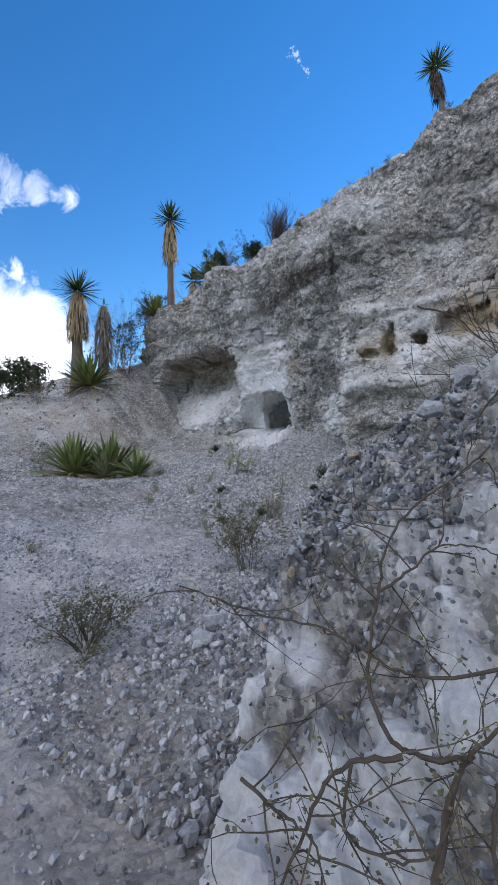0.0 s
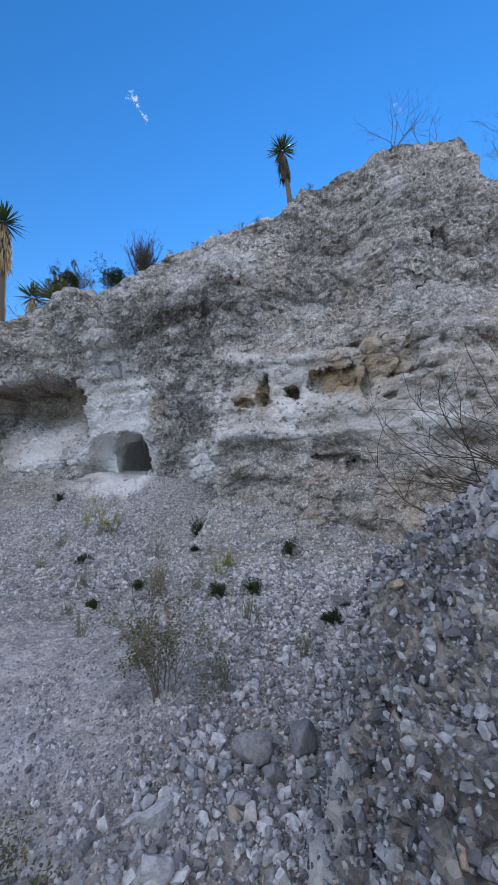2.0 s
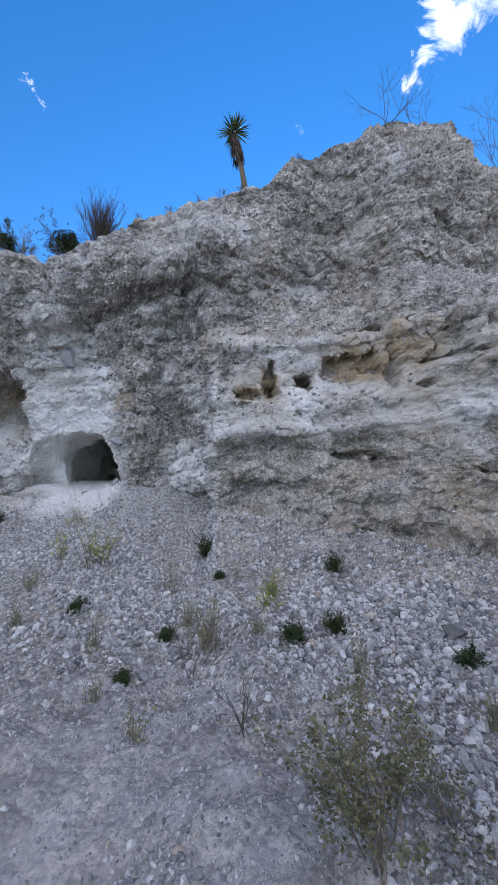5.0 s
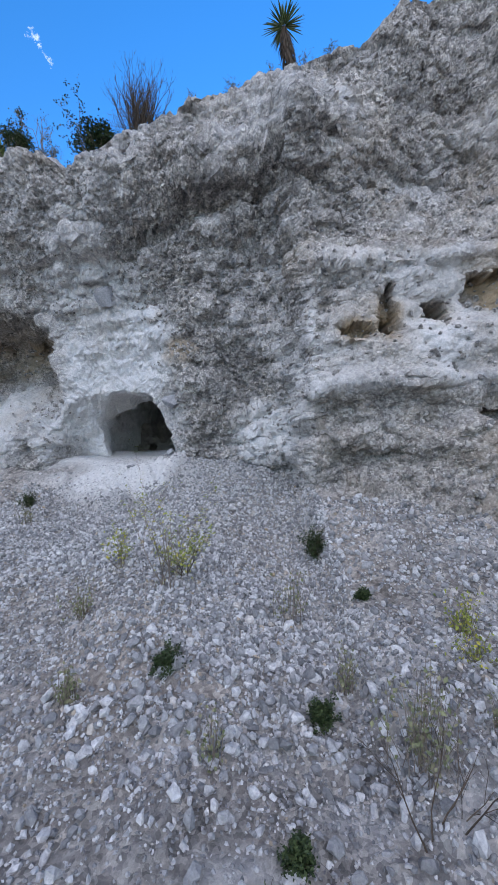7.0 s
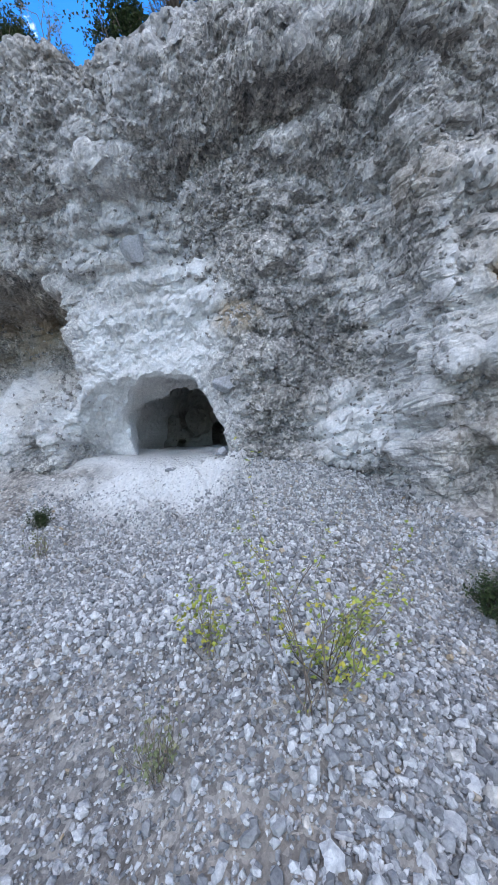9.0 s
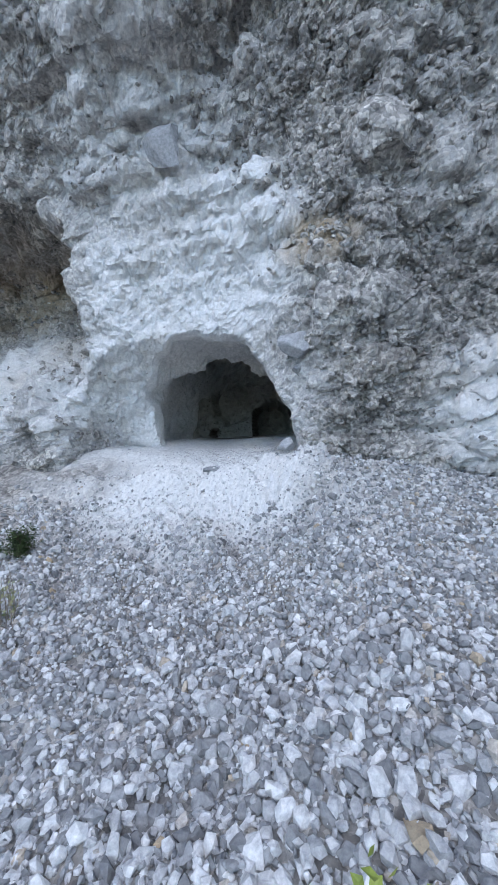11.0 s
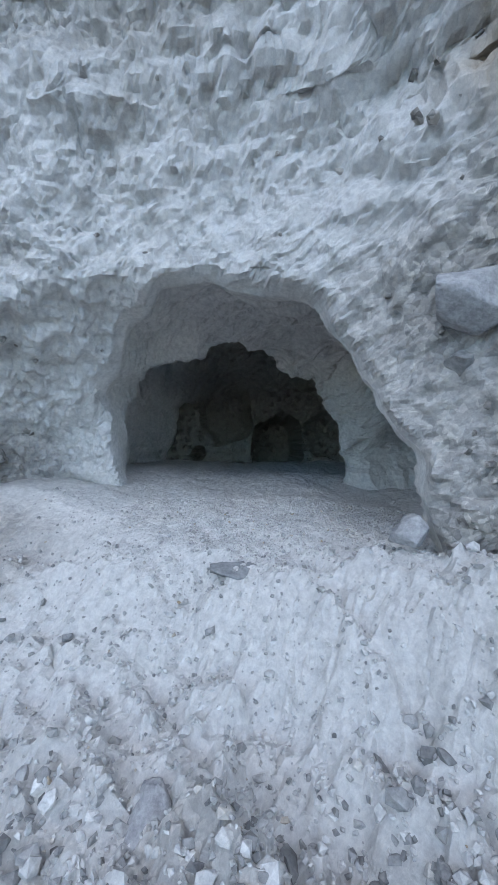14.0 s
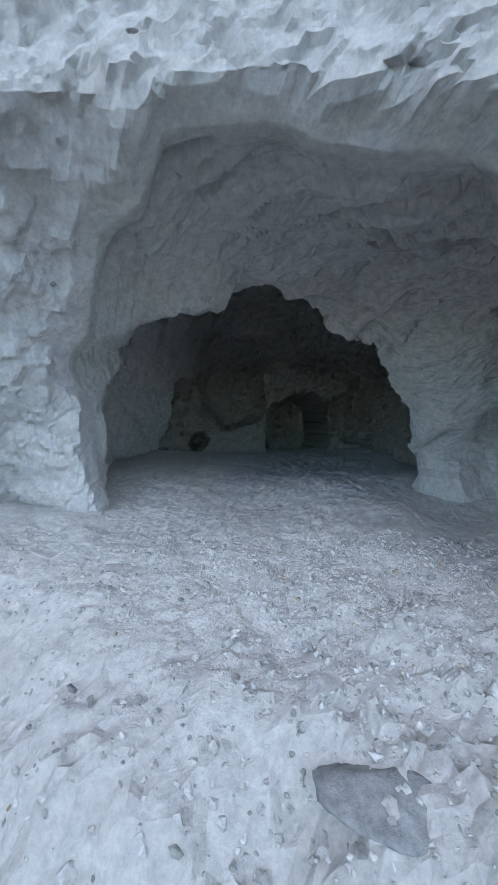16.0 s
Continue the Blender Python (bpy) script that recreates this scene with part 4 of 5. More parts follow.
boulder((-6.79, 10.93, on_ground(-6.79, 10.93) + 0.0), (0.10, 0.12, 0.045), (32, 0, 10), 9, "flat grey slab lying in the chalk dust", M_GREYSTONE, "slab")
boulder((-1.62, 3.42, on_ground(-1.62, 3.42) + 0.07), (0.21, 0.17, 0.14), (0, 10, 30), 10, "large pale boulder among the scree stones")
boulder((-1.28, 3.48, on_ground(-1.28, 3.48) + 0.07), (0.20, 0.16, 0.15), (10, 0, 80), 11, "large pale boulder among the scree stones")
boulder((-1.45, 3.2, on_ground(-1.45, 3.2) + 0.03), (0.14, 0.11, 0.09), (0, 0, 110), 12, "small pale boulder beside two larger ones")
boulder((-2.05, 2.75, on_ground(-2.05, 2.75) + 0.04), (0.15, 0.11, 0.08), (0, 6, 70), 18, "pale angular block on the dusty slope", M_STONE)
boulder((-1.95, 2.45, on_ground(-1.95, 2.45) + 0.04), (0.13, 0.10, 0.08), (6, 0, 20), 19, "pale angular block on the dusty slope", M_STONE)
boulder((-9.03, 7.6, on_ground(-9.03, 7.6) + 0.02), (0.16, 0.12, 0.08), (0, 0, 10), 13, "white stone beside the spiky plants", name="stone")
boulder((-0.05, 5.9, on_ground(-0.05, 5.9) + 0.08), (0.2, 0.17, 0.14), (0, 0, 40), 14, "grey boulder at the foot of the cliff")
boulder((-0.85, 6.1, on_ground(-0.85, 6.1) + 0.06), (0.19, 0.15, 0.12), (0, 8, 0), 15, "grey boulder on the stony slope")
boulder((-0.22, 2.72, on_ground(-0.22, 2.72) + 0.06), (0.09, 0.08, 0.07), (0, 8, 0), 16, "rounded grey stone on top of the bank", M_GREYSTONE)
boulder((-0.35, 2.4, on_ground(-0.35, 2.4) + 0.05), (0.08, 0.07, 0.07), (0, 8, 60), 17, "rounded grey stone on top of the bank", M_GREYSTONE)


# ---- plants ----
def plant_material(name, colours, roughness=0.6):
    m, nt, b = nodes_of(name, roughness)
    geo = nt.nodes.new("ShaderNodeNewGeometry")
    col = ramp(nt, geo.outputs["Random Per Island"], [(i / max(1, len(colours) - 1), c) for i, c in enumerate(colours)])
    fine = noise_node(nt, 60, 4, 0.6, geo.outputs["Position"])
    col = mix(nt, 1.0, col, ramp(nt, fine, [(0.3, (0.75, 0.75, 0.75)), (0.7, (1.15, 1.15, 1.1))]), "MULTIPLY")
    nt.links.new(col, b.inputs["Base Color"])
    return m


M_BARK = plant_material("bark", ((0.10, 0.08, 0.06), (0.17, 0.14, 0.11)), 0.9)
M_TWIG = plant_material("grey_twig", ((0.13, 0.105, 0.085), (0.24, 0.20, 0.165)), 0.9)
M_DARKTWIG = plant_material("dark_twig", ((0.05, 0.038, 0.028), (0.10, 0.075, 0.055)), 0.85)
M_YUCCA = plant_material("yucca_leaf", ((0.030, 0.055, 0.022), (0.06, 0.10, 0.035), (0.10, 0.14, 0.05)), 0.5)
M_STRAW = plant_material("dead_leaf", ((0.20, 0.14, 0.07), (0.34, 0.25, 0.12), (0.28, 0.21, 0.13)), 0.8)
M_AGAVE = plant_material("spiky_leaf", ((0.09, 0.13, 0.04), (0.17, 0.21, 0.07), (0.26, 0.27, 0.10)), 0.5)
M_TUFT = plant_material("dark_green_leaf", ((0.018, 0.032, 0.012), (0.035, 0.055, 0.018), (0.06, 0.085, 0.028)), 0.6)
M_GRASS = plant_material("grey_green_stalk", ((0.13, 0.15, 0.07), (0.20, 0.21, 0.11), (0.27, 0.25, 0.15)), 0.7)
M_LIME = plant_material("yellow_green_leaf", ((0.16, 0.20, 0.04), (0.28, 0.32, 0.06), (0.42, 0.36, 0.06)), 0.5)
M_OLIVE = plant_material("olive_leaf", ((0.07, 0.075, 0.035), (0.13, 0.125, 0.06), (0.18, 0.155, 0.09)), 0.7)


def part(name, geometry, material, parent, label="", smooth=False):
    """Links vertices and triangles as one mesh object under a thing."""
    ob = new(name, tri_mesh(name, geometry[0], geometry[1], material, smooth))
    ob.parent = parent
    return tagged(ob, label)


def joined(pieces):
    vs, fs, base = [], [], 0
    for v, f in pieces:
        vs.append(v)
        fs.append(f + base)
        base += len(v)
    return np.concatenate(vs), np.concatenate(fs)


def tube(points, radii, sides=5):
    """A tapering rod along points."""
    p = np.asarray(points, float)
    r = np.asarray(radii, float)
    d = np.gradient(p, axis=0)
    d /= np.maximum(np.linalg.norm(d, axis=1, keepdims=True), 1e-9)
    ref = np.array((0.31, 0.2, 0.93)) if abs(d[0][2]) < 0.9 else np.array((1.0, 0.1, 0))
    a = np.cross(d, ref)
    a /= np.maximum(np.linalg.norm(a, axis=1, keepdims=True), 1e-9)
    b = np.cross(d, a)
    ang = np.arange(sides) * 2 * np.pi / sides
    ring = p[:, None, :] + r[:, None, None] * (np.cos(ang)[None, :, None] * a[:, None, :] + np.sin(ang)[None, :, None] * b[:, None, :])
    n = len(p)
    f = []
    for i in range(n - 1):
        for k in range(sides):
            q = (i * sides + k, i * sides + (k + 1) % sides, (i + 1) * sides + (k + 1) % sides, (i + 1) * sides + k)
            f += [(q[0], q[1], q[2]), (q[0], q[2], q[3])]
    for k in range(1, sides - 1):
        f.append(((n - 1) * sides, (n - 1) * sides + k, (n - 1) * sides + k + 1))
    return ring.reshape(-1, 3), np.array(f)


def smooth_line(points, steps=5):
    p = np.asarray(points, float)
    t = np.arange(len(p))
    u = np.linspace(0, len(p) - 1, (len(p) - 1) * steps + 1)
    return np.stack([curve(u, t, p[:, k]) for k in range(3)], -1)


def blade(base, way, length, width, droop, side):
    """A sword-shaped leaf with a fold along its middle."""
    t = np.array((0, 0.3, 0.7, 1.0))
    mid = base + way * (length * t)[:, None] + np.array((0, 0, -1.0)) * (droop * length * t ** 2)[:, None]
    up = np.cross(side, way)
    w = width * np.array((0.7, 1.0, 0.62))
    left, right = mid[:3] - side * w[:, None] + up * (0.3 * w)[:, None], mid[:3] + side * w[:, None] + up * (0.3 * w)[:, None]
    v = np.concatenate((mid, left, right))
    f = [(0, 4, 5), (0, 5, 1), (1, 5, 6), (1, 6, 2), (2, 6, 3), (0, 1, 8), (0, 8, 7), (1, 2, 9), (1, 9, 8), (2, 3, 9)]
    return v, np.array(f)


def rosette(rng, centre, n, length, width, low, high, droop, spread=0.05):
    out = []
    for i in range(n):
        az, el = rng.uniform(0, 6.283), math.radians(rng.uniform(low, high))
        way = np.array((math.cos(az) * math.cos(el), math.sin(az) * math.cos(el), math.sin(el)))
        side = np.array((-math.sin(az), math.cos(az), 0))
        out.append(blade(centre + way * spread, way, length * rng.uniform(0.75, 1.1), width, droop * rng.uniform(0.4, 1.4), side))
    return joined(out)


def sprout(rng, start, way, length, radius, levels, kids, spread, lift=0.1, bend=0.25):
    """Branching stems: a list of (points, radii)."""
    p, d = np.array(start, float), np.array(way, float)
    d /= np.linalg.norm(d)
    steps = 5
    pts = [p.copy()]
    for _ in range(steps):
        d = d + np.array([rng.gauss(0, bend), rng.gauss(0, bend), rng.gauss(0, bend) + lift]) * 0.5
        d /= np.linalg.norm(d)
        p = p + d * length / steps
        pts.append(p.copy())
    stems = [(np.array(pts), np.linspace(radius, radius * 0.45, steps + 1))]
    if levels:
        for _ in range(kids):
            i = rng.randint(2, steps)
            side = np.array([rng.gauss(0, 1), rng.gauss(0, 1), rng.gauss(0, 0.7)])
            side /= np.linalg.norm(side)
            stems += sprout(rng, pts[i], d * (1 - spread) + side * spread, length * rng.uniform(0.4, 0.75), radius * 0.5, levels - 1, kids, spread, lift, bend)
    return stems


def leaflets(rng, stems, per, size, flat=0.6, tip=True):
    """Small oval leaves along stems."""
    out = []
    for pts, _ in stems:
        for _ in range(per):
            i = rng.randint(1 if tip else 0, len(pts) - 1)
            c = pts[i] + np.array([rng.gauss(0, 1), rng.gauss(0, 1), rng.gauss(0, 1)]) * size * 0.7
            a = np.array([rng.gauss(0, 1), rng.gauss(0, 1), rng.gauss(0, flat)])
            a /= np.linalg.norm(a)
            b = np.cross(a, [rng.gauss(0, 0.4), rng.gauss(0, 0.4), 1])
            b /= np.linalg.norm(b)
            s = size * rng.uniform(0.6, 1.3)
            v = np.array((c, c + a * s * 0.5 + b * s * 0.42, c + a * s * 1.25, c + a * s * 0.5 - b * s * 0.42, c + a * s * 0.55 + np.cross(a, b) * s * 0.12))
            out.append((v, np.array(((0, 1, 4), (1, 2, 4), (2, 3, 4), (3, 0, 4)))))
    return joined(out)


def empty_at(name, x, y, z, label, category, group=""):
    e = new(name)
    e.empty_display_size = 0.2
    e.location = (x, y, z)
    return tagged(e, label, category, group)


def yucca(x, y, z, height, thick, lean, crown, skirt, seed, label, crown_n=90, leaf=0.45, dead=None):
    rng = random.Random(seed)
    e = empty_at("yucca", x, y, z, label, "yucca", "yuccas")
    t = np.linspace(0, 1, 15)
    line = np.stack((lean[0] * t ** 1.5 * height, lean[1] * t * height, t * height - 0.3 * (1 - t)), -1)
    rad = thick * (1.15 - 0.45 * t) * (1 + 0.10 * np.array([rng.uniform(-1, 1) for _ in t]))
    part("trunk", tube(line, rad, 9), M_BARK, e, smooth=True)
    top = line[-1]
    out = []
    for _ in range(int(190 * skirt / 0.8)):
        s = rng.uniform(0, 1) ** 0.8
        az = rng.uniform(0, 6.283)
        el = math.radians(rng.uniform(-86, -64))
        way = np.array((math.cos(az) * math.cos(el), math.sin(az) * math.cos(el), math.sin(el)))
        r = thick * (0.9 + 0.7 * math.sin(3.1416 * (1 - s * 0.75)) )
        c = line[-1] * (1 - s * skirt / height) + line[0] * (s * skirt / height) + np.array((math.cos(az), math.sin(az), 0)) * r
        out.append(blade(c, way, leaf * rng.uniform(0.6, 0.95), 0.022, 0.1, np.array((-math.sin(az), math.cos(az), 0))))
    part("leaf_skirt", joined(out), dead or M_STRAW, e, "skirt of dry hanging leaves")
    part("crown", rosette(rng, top + np.array((0, 0, 0.05)), crown_n, crown, 0.026, -25, 88, 0.08, 0.08), M_YUCCA, e, "dark green rosette of sword leaves")
    return e


def spiky(x, y, z, size, n, seed, label, material=None):
    rng = random.Random(seed)
    e = empty_at("spiky_plant", x, y, z, label, "plant", "spiky rosette plants")
    part("foliage", rosette(rng, np.array((0, 0, 0.03)), n, size, size * 0.05, 8, 85, 0.18, 0.04), material or M_AGAVE, e)
    part("dry_foliage", rosette(rng, np.array((0, 0, 0.03)), n // 3, size * 0.9, size * 0.04, -12, 20, 0.25, 0.04), M_STRAW, e, "dry tan lower leaves")
    return e


def tuft(x, y, size, seed, label="low dark green cushion shrub among the stones"):
    rng = random.Random(seed)
    e = empty_at("low_shrub", x, y, on_ground(x, y) - 0.01, label, "shrub", "low shrubs on the scree")
    stems = []
    for _ in range(26):
        az, el = rng.uniform(0, 6.283), math.radians(rng.uniform(15, 88))
        stems += sprout(rng, (0, 0, 0), (math.cos(az) * math.cos(el), math.sin(az) * math.cos(el), math.sin(el)), size * rng.uniform(0.7, 1.05), 0.004, 1, 2, 0.5, 0.15)
    part("stalk", joined([tube(p, r, 3) for p, r in stems]), M_DARKTWIG, e)
    part("foliage", leaflets(rng, stems, 26, 0.015 + 0.014 * size), M_TUFT, e)
    return e


def stalks(x, y, size, n, seed, label, material=None, lean=18, leaf=6):
    """A loose tuft of thin upright stems with narrow leaves."""
    rng = random.Random(seed)
    e = empty_at("grass_tuft", x, y, on_ground(x, y) - 0.01, label, "grass", "grass tufts on the scree")
    stems = []
    for _ in range(n):
        az, el = rng.uniform(0, 6.283), math.radians(90 - abs(rng.gauss(0, lean)))
        a = np.array((rng.gauss(0, size * 0.12), rng.gauss(0, size * 0.12), 0))
        stems += sprout(rng, a, (math.cos(az) * math.cos(el), math.sin(az) * math.cos(el), math.sin(el)), size * rng.uniform(0.5, 1.1), 0.0028, 0, 0, 0.3, 0.1, 0.12)
    part("stalk", joined([tube(p, r, 3) for p, r in stems]), M_TWIG, e)
    part("foliage", leaflets(rng, stems, leaf, 0.02 + 0.012 * size, 1.6), material or M_GRASS, e)
    return e


def twiggy(x, y, z, size, seed, label, levels=3, kids=3, first=6, leaf_size=0.0, material=None, per=3, radius=0.009, wood=None, spread=0.45, tilt=55, category="bush", lean=(0, 0, 0)):
    rng = random.Random(seed)
    e = empty_at("bush", x, y, z, label, category, "bushes")
    stems = []
    for _ in range(first):
        az, el = rng.uniform(0, 6.283), math.radians(90 - rng.uniform(0, tilt))
        stems += sprout(rng, (rng.gauss(0, size * 0.06), rng.gauss(0, size * 0.06), -0.05), (math.cos(az) * math.cos(el) + lean[0], math.sin(az) * math.cos(el) + lean[1], math.sin(el) + lean[2]),
                        size * rng.uniform(0.5, 0.72), radius, levels, kids, spread, 0.08)
    part("branchwork", joined([tube(p if r[0] > 0.3 * radius else p[::2], r if r[0] > 0.3 * radius else r[::2], 4 if r[0] > 0.6 * radius else 3) for p, r in stems]), wood or M_TWIG, e)
    if leaf_size:
        part("foliage", leaflets(rng, stems, per, leaf_size), material or M_OLIVE, e)
    return e


def crag_top(x, back):
    """A place on the crag's edge, some way back from it."""
    i = int(np.argmin(np.abs(FACE_X[0] - x)))
    p = FACE[-1, i]
    rise = float(curve(np.array([x]), (-20, -12, -6, -2, 1, 3, 8), (0.1, 0.15, 0.4, 0.6, 0.3, 0.0, -0.3))[0])
    return x, float(p[1]) + back, float(p[2]) + rise * back


def spot(x, y):
    return x, y, on_ground(x, y)


# yuccas on the crag and on the hillside
yucca(*crag_top(-2.0, 7.2), 3.55, 0.12, (-0.12, 0.0), 0.72, 1.1, 21, "tall yucca with a swollen shaggy top above the cliff", 120, 0.45, M_DARKTWIG)
yucca(*crag_top(-11.75, 0.7), 3.75, 0.15, (-0.02, 0.0), 0.74, 1.5, 22, "tall shaggy yucca with a dry straw skirt on the cliff", 110, 0.45)
yucca(*spot(-15.3, 10.6), 4.3, 0.24, (0.0, 0.02), 1.0, 1.7, 23, "stout yucca with golden dead leaves on the hillside", 150, 0.6)
yucca(*spot(-14.6, 11.4), 2.9, 0.2, (0.02, 0.0), 0.25, 1.9, 24, "headless old yucca trunk wrapped in dead leaves", 14, 0.5, M_TWIG)
yucca(*crag_top(-10.5, 0.6), 0.75, 0.11, (0.0, 0.0), 0.55, 0.5, 25, "short young yucca on the cliff edge", 80, 0.3)
spiky(*spot(-14.2, 10.4), 1.6, 100, 31, "large spiky rosette at the foot of a yucca")
spiky(*crag_top(-12.45, 0.3), 1.05, 90, 32, "yellow-green spiky rosette on the cliff edge")
spiky(*crag_top(-8.9, 0.35), 1.0, 90, 33, "yellow-green spiky rosette on the cliff edge")
spiky(*spot(-10.2, 7.05), 1.35, 110, 34, "green spiky rosette on the stony slope")
spiky(*spot(-9.75, 7.9), 1.4, 90, 35, "olive spiky rosette among dry stems on the slope")
spiky(*spot(-8.5, 7.75), 0.9, 60, 36, "small green spiky rosette on the stony slope")
spiky(*spot(-9.3, 7.3), 0.8, 60, 37, "small green spiky rosette on the stony slope", M_GRASS)

# bushes along the edge and behind it
twiggy(*crag_top(-6.0, 0.55), 1.1, 41, "dense grey leafless bush on the cliff edge", 3, 3, 75, spread=0.22, tilt=42, radius=0.012, wood=M_DARKTWIG)
twiggy(*crag_top(-6.9, 0.5), 0.8, 57, "dark leafy bush on the cliff edge", 3, 3, 12, 0.03, M_TUFT, 4)
twiggy(*crag_top(-6.6, 0.35), 0.5, 42, "dark low bush on the cliff edge", 3, 3, 10, 0.04, M_TUFT, 5)
twiggy(*crag_top(-9.3, 0.7), 1.0, 43, "dark leafy bush on the cliff edge", 3, 3, 12, 0.03, M_TUFT, 12)
twiggy(*crag_top(-8.3, 0.6), 0.8, 44, "dark leafy bush on the cliff edge", 3, 3, 11, 0.028, M_TUFT, 12)
twiggy(*crag_top(-7.7, 0.5), 0.75, 45, "sparse twiggy bush with few leaves on the cliff edge", 3, 3, 7, 0.02, M_OLIVE, 1)
twiggy(*crag_top(-13.1, 0.6), 1.6, 46, "dark leafy bush behind the yuccas", 3, 3, 12, 0.04, M_TUFT, 11, 0.014)
twiggy(*spot(-13.9, 11.9), 2.4, 47, "tall dark leafy bush beside the old yucca", 3, 3, 14, 0.045, M_TUFT, 11, 0.018)
twiggy(*spot(-16.3, 10.9), 2.2, 48, "thin grey leafless bush on the hillside", 3, 3, 10, 0.0, radius=0.014, wood=M_TWIG)
twiggy(*spot(-17.2, 9.6), 1.5, 49, "dark leafy bush on the skyline", 3, 3, 13, 0.09, M_TUFT, 7, 0.014)
twiggy(*spot(-18.4, 9.3), 1.7, 50, "dark leafy bush on the skyline", 3, 3, 13, 0.09, M_TUFT, 7, 0.014)
twiggy(*spot(-14.9, 12.3), 3.0, 55, "tall thin leafless bush behind the yuccas", 3, 3, 12, 0.03, M_OLIVE, 1, 0.014, wood=M_TWIG)
twiggy(*crag_top(-11.0, 1.2), 1.5, 56, "thin grey leafless bush behind the cliff edge", 3, 3, 12, 0.02, M_OLIVE, 1, 0.01)
twiggy(*spot(-16.0, 9.4), 1.4, 51, "pale twiggy bush on the skyline", 3, 4, 8, 0.03, M_OLIVE, 1, 0.012)
twiggy(*crag_top(0.9, 0.25), 1.5, 52, "bare wiry bush on the top of the crag", 3, 3, 5, 0.0, wood=M_DARKTWIG, tilt=75)
twiggy(*crag_top(1.9, 0.3), 1.0, 53, "bare wiry bush on the top of the crag", 3, 3, 3, 0.0, wood=M_DARKTWIG, tilt=60)
twiggy(*crag_top(3.6, 0.3), 2.2, 54, "dark wiry bush on the crag's shoulder", 3, 3, 7, 0.02, M_TUFT, 1, wood=M_DARKTWIG, tilt=40)
for i, (bx, back, s) in enumerate(((-5.0, 0.2, 0.22), (-4.3, 0.1, 0.3), (-3.6, 0.15, 0.22), (-3.0, 0.2, 0.3), (-2.6, 0.2, 0.22), (-1.2, 0.3, 0.25))):
    twiggy(*crag_top(bx, back), s, 60 + i, "small dry bush on the cliff edge", 2, 3, 7, 0.016, M_OLIVE, 2, 0.005)
for i, (bx, by, s) in enumerate(((8.0, 14.5, 2.2), (9.6, 13.0, 2.0), (7.0, 16.0, 2.4), (10.5, 15.5, 2.6), (6.4, 13.4, 1.3))):
    twiggy(bx, by, on_ground(bx, by), s, 70 + i, "brushy olive bush on the bank beyond the crag", 3, 3, 9, 0.06, M_OLIVE, 4, 0.013)

for i, (bx, back, s) in enumerate(((6.3, 0.2, 2.0), (7.2, 0.4, 2.4), (5.7, 0.3, 1.4))):
    twiggy(*crag_top(bx, back), s, 90 + i, "brushy olive bush on the bank beyond the crag", 3, 3, 12, 0.07, M_OLIVE, 5, 0.013)

# low plants on the scree
for i, (tx, ty, s) in enumerate(((-3.6, 8.85, 0.26), (-1.63, 7.9, 0.23), (-2.05, 6.3, 0.17), (-4.98, 6.8, 0.12), (-3.93, 6.65, 0.11), (-2.55, 6.15, 0.16), (-0.72, 4.3, 0.24), (-4.2, 5.75, 0.08),
                                 (-3.35, 7.7, 0.07), (-8.0, 10.6, 0.18), (-1.0, 5.6, 0.14))):
    tuft(tx, ty, s, 80 + i)
for i, (tx, ty, s, n) in enumerate(((-5.9, 7.6, 0.32, 26), (-4.05, 7.6, 0.5, 20), (-3.45, 6.2, 0.55, 50), (-2.9, 6.35, 0.25, 20), (-5.6, 6.6, 0.22, 30), (-4.35, 5.45, 0.2, 16), (-6.3, 6.1, 0.28, 26), (-4.6, 6.2, 0.3, 14),
                                    (-3.7, 6.9, 0.35, 22), (-2.0, 5.6, 0.35, 25), (-1.3, 4.8, 0.3, 20), (-6.9, 6.9, 0.4, 22), (-8.0, 8.1, 0.4, 26), (-7.6, 9.8, 0.35, 20), (-9.3, 8.6, 0.45, 40), (-5.2, 3.0, 0.2, 14), (-3.9, 5.0, 0.28, 18))):
    stalks(tx, ty, s, n, 100 + i, "grey-green wispy tuft growing between the stones")
stalks(-2.65, 7.3, 0.38, 30, 130, "yellow-green leafy tuft among the stones", M_LIME, 35, 9)
stalks(-2.75, 6.9, 0.3, 24, 131, "yellow-green leafy tuft among the stones", M_LIME, 35, 9)
twiggy(-5.2, 7.65, on_ground(-5.2, 7.65), 1.05, 132, "tall sparse plant with lime-green leaves on the scree", 2, 3, 7, 0.022, M_LIME, 4, 0.005, spread=0.3, tilt=28, category="plant")
twiggy(-5.0, 7.9, on_ground(-5.0, 7.9), 0.55, 133, "sparse plant with bright yellow-green leaves on the scree", 2, 3, 6, 0.026, M_LIME, 5, 0.005, wood=M_DARKTWIG, spread=0.35, tilt=38, category="plant")
twiggy(-5.7, 8.1, on_ground(-5.7, 8.1), 0.42, 134, "low yellow-green leafy plant among the stones", 2, 3, 7, 0.03, M_LIME, 2, 0.004, tilt=50, category="plant")
twiggy(-2.45, 3.85, on_ground(-2.45, 3.85), 0.7, 135, "dry olive twiggy shrub among the stones", 3, 3, 14, 0.022, M_OLIVE, 4, 0.007, spread=0.4, tilt=30)
twiggy(-2.0, 4.1, on_ground(-2.0, 4.1), 0.5, 136, "dry olive twiggy shrub among the stones", 3, 3, 7, 0.018, M_OLIVE, 2, 0.005, spread=0.5, tilt=60)
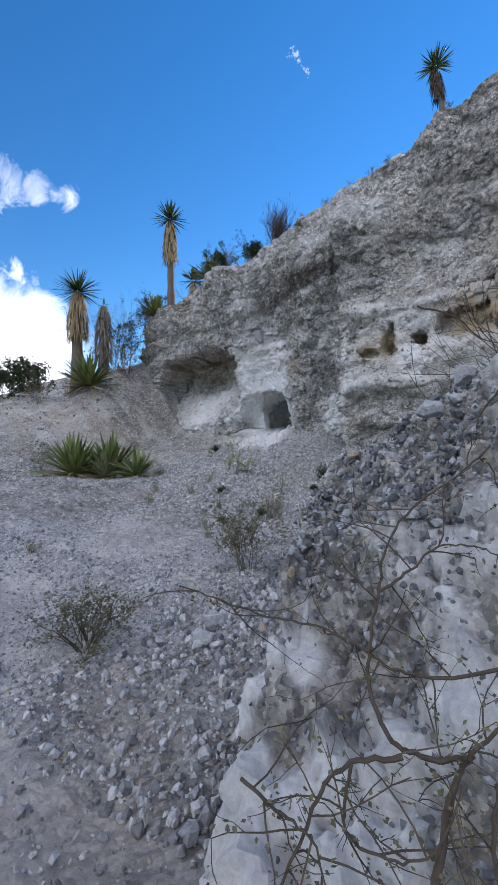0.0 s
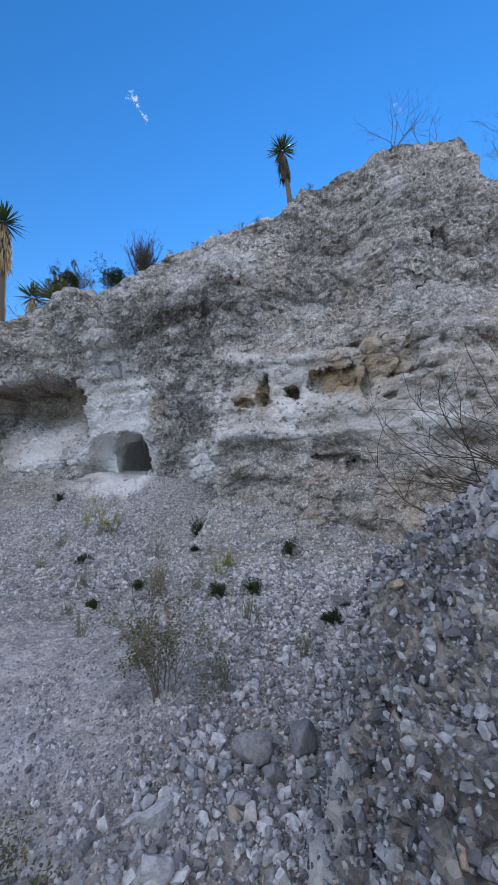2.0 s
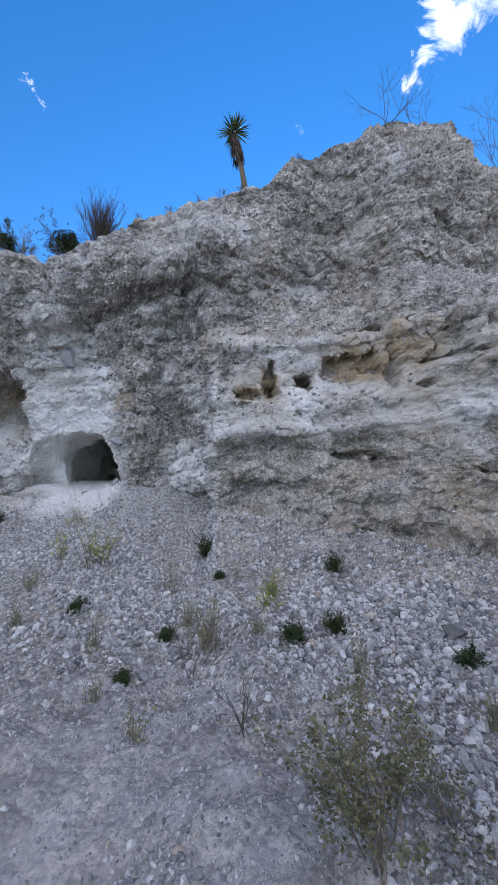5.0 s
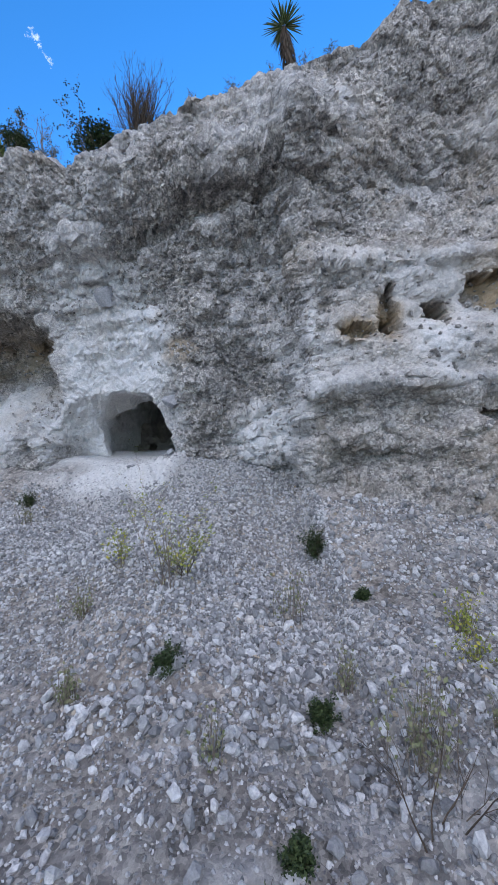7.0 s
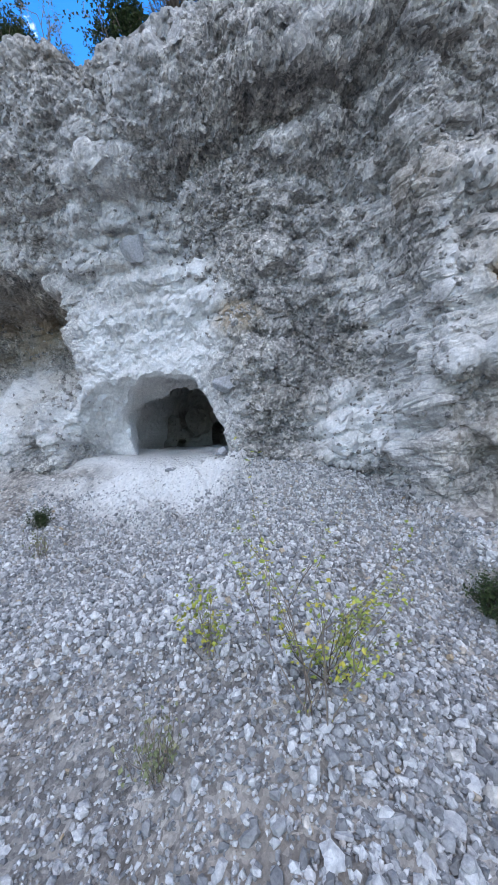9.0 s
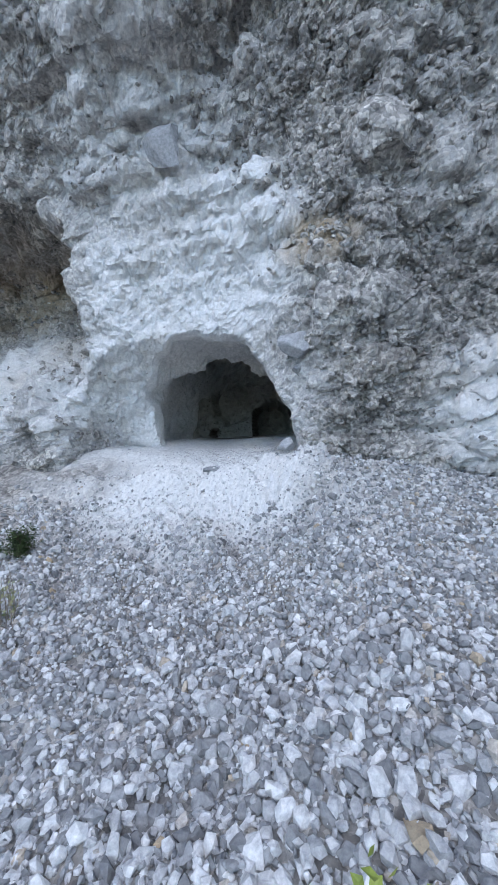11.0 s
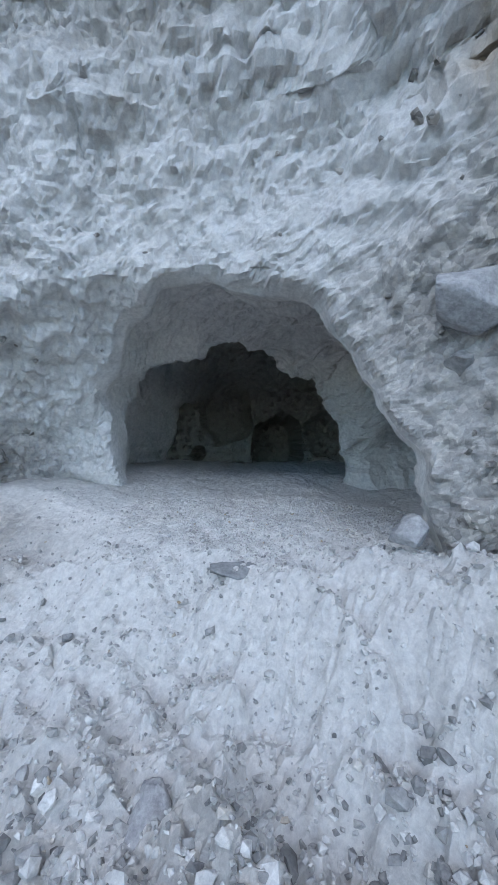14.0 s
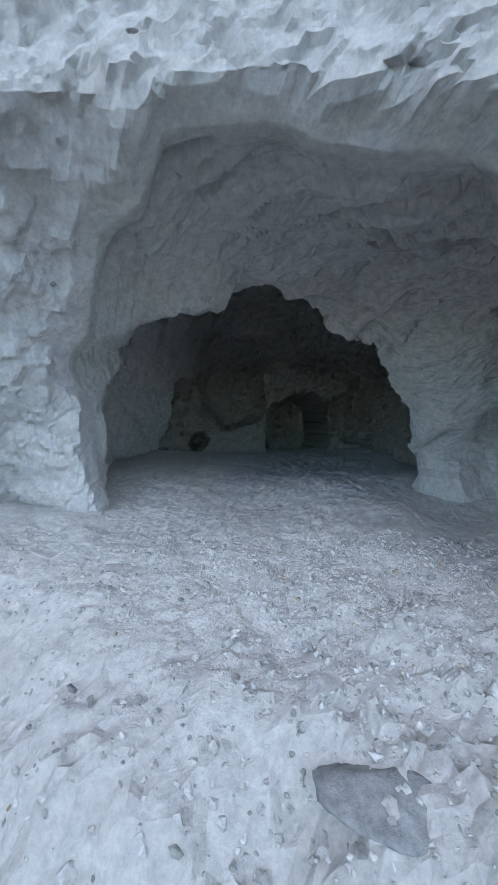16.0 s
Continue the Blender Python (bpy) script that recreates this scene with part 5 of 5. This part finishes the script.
twiggy(-2.6, 1.95, on_ground(-2.6, 1.95), 0.52, 137, "dry grey-brown twiggy shrub on the dusty slope", 3, 3, 17, 0.018, M_OLIVE, 3, 0.006, wood=M_DARKTWIG, spread=0.45, tilt=50)
twiggy(-3.55, 5.85, on_ground(-3.55, 5.85), 0.6, 138, "bare thorny twigs standing among the stones", 2, 3, 5, 0.0, radius=0.005, wood=M_DARKTWIG, tilt=45)
twiggy(-3.1, 5.0, on_ground(-3.1, 5.0), 0.5, 139, "bare thorny twigs standing among the stones", 2, 3, 5, 0.0, radius=0.005, wood=M_DARKTWIG, tilt=45)
twiggy(-11.6, 6.9, on_ground(-11.6, 6.9), 1.0, 140, "grey-green round shrub on the hillside", 3, 3, 10, 0.03, M_OLIVE, 3, 0.008)
twiggy(-9.4, 8.2, on_ground(-9.4, 8.2), 0.9, 141, "brownish twiggy shrub among the spiky plants", 3, 3, 9, 0.025, M_OLIVE, 3, 0.007)
twiggy(-12.6, 5.6, on_ground(-12.6, 5.6), 0.6, 142, "small dry shrub on the plain", 3, 3, 7, 0.02, M_OLIVE, 2, 0.006)
twiggy(1.35, 4.1, on_ground(1.35, 4.1), 1.9, 143, "wiry bare thorn bush on top of the bank", 3, 3, 17, 0.0, radius=0.013, wood=M_DARKTWIG, tilt=70, spread=0.4, lean=(-1.4, -0.1, -0.35))

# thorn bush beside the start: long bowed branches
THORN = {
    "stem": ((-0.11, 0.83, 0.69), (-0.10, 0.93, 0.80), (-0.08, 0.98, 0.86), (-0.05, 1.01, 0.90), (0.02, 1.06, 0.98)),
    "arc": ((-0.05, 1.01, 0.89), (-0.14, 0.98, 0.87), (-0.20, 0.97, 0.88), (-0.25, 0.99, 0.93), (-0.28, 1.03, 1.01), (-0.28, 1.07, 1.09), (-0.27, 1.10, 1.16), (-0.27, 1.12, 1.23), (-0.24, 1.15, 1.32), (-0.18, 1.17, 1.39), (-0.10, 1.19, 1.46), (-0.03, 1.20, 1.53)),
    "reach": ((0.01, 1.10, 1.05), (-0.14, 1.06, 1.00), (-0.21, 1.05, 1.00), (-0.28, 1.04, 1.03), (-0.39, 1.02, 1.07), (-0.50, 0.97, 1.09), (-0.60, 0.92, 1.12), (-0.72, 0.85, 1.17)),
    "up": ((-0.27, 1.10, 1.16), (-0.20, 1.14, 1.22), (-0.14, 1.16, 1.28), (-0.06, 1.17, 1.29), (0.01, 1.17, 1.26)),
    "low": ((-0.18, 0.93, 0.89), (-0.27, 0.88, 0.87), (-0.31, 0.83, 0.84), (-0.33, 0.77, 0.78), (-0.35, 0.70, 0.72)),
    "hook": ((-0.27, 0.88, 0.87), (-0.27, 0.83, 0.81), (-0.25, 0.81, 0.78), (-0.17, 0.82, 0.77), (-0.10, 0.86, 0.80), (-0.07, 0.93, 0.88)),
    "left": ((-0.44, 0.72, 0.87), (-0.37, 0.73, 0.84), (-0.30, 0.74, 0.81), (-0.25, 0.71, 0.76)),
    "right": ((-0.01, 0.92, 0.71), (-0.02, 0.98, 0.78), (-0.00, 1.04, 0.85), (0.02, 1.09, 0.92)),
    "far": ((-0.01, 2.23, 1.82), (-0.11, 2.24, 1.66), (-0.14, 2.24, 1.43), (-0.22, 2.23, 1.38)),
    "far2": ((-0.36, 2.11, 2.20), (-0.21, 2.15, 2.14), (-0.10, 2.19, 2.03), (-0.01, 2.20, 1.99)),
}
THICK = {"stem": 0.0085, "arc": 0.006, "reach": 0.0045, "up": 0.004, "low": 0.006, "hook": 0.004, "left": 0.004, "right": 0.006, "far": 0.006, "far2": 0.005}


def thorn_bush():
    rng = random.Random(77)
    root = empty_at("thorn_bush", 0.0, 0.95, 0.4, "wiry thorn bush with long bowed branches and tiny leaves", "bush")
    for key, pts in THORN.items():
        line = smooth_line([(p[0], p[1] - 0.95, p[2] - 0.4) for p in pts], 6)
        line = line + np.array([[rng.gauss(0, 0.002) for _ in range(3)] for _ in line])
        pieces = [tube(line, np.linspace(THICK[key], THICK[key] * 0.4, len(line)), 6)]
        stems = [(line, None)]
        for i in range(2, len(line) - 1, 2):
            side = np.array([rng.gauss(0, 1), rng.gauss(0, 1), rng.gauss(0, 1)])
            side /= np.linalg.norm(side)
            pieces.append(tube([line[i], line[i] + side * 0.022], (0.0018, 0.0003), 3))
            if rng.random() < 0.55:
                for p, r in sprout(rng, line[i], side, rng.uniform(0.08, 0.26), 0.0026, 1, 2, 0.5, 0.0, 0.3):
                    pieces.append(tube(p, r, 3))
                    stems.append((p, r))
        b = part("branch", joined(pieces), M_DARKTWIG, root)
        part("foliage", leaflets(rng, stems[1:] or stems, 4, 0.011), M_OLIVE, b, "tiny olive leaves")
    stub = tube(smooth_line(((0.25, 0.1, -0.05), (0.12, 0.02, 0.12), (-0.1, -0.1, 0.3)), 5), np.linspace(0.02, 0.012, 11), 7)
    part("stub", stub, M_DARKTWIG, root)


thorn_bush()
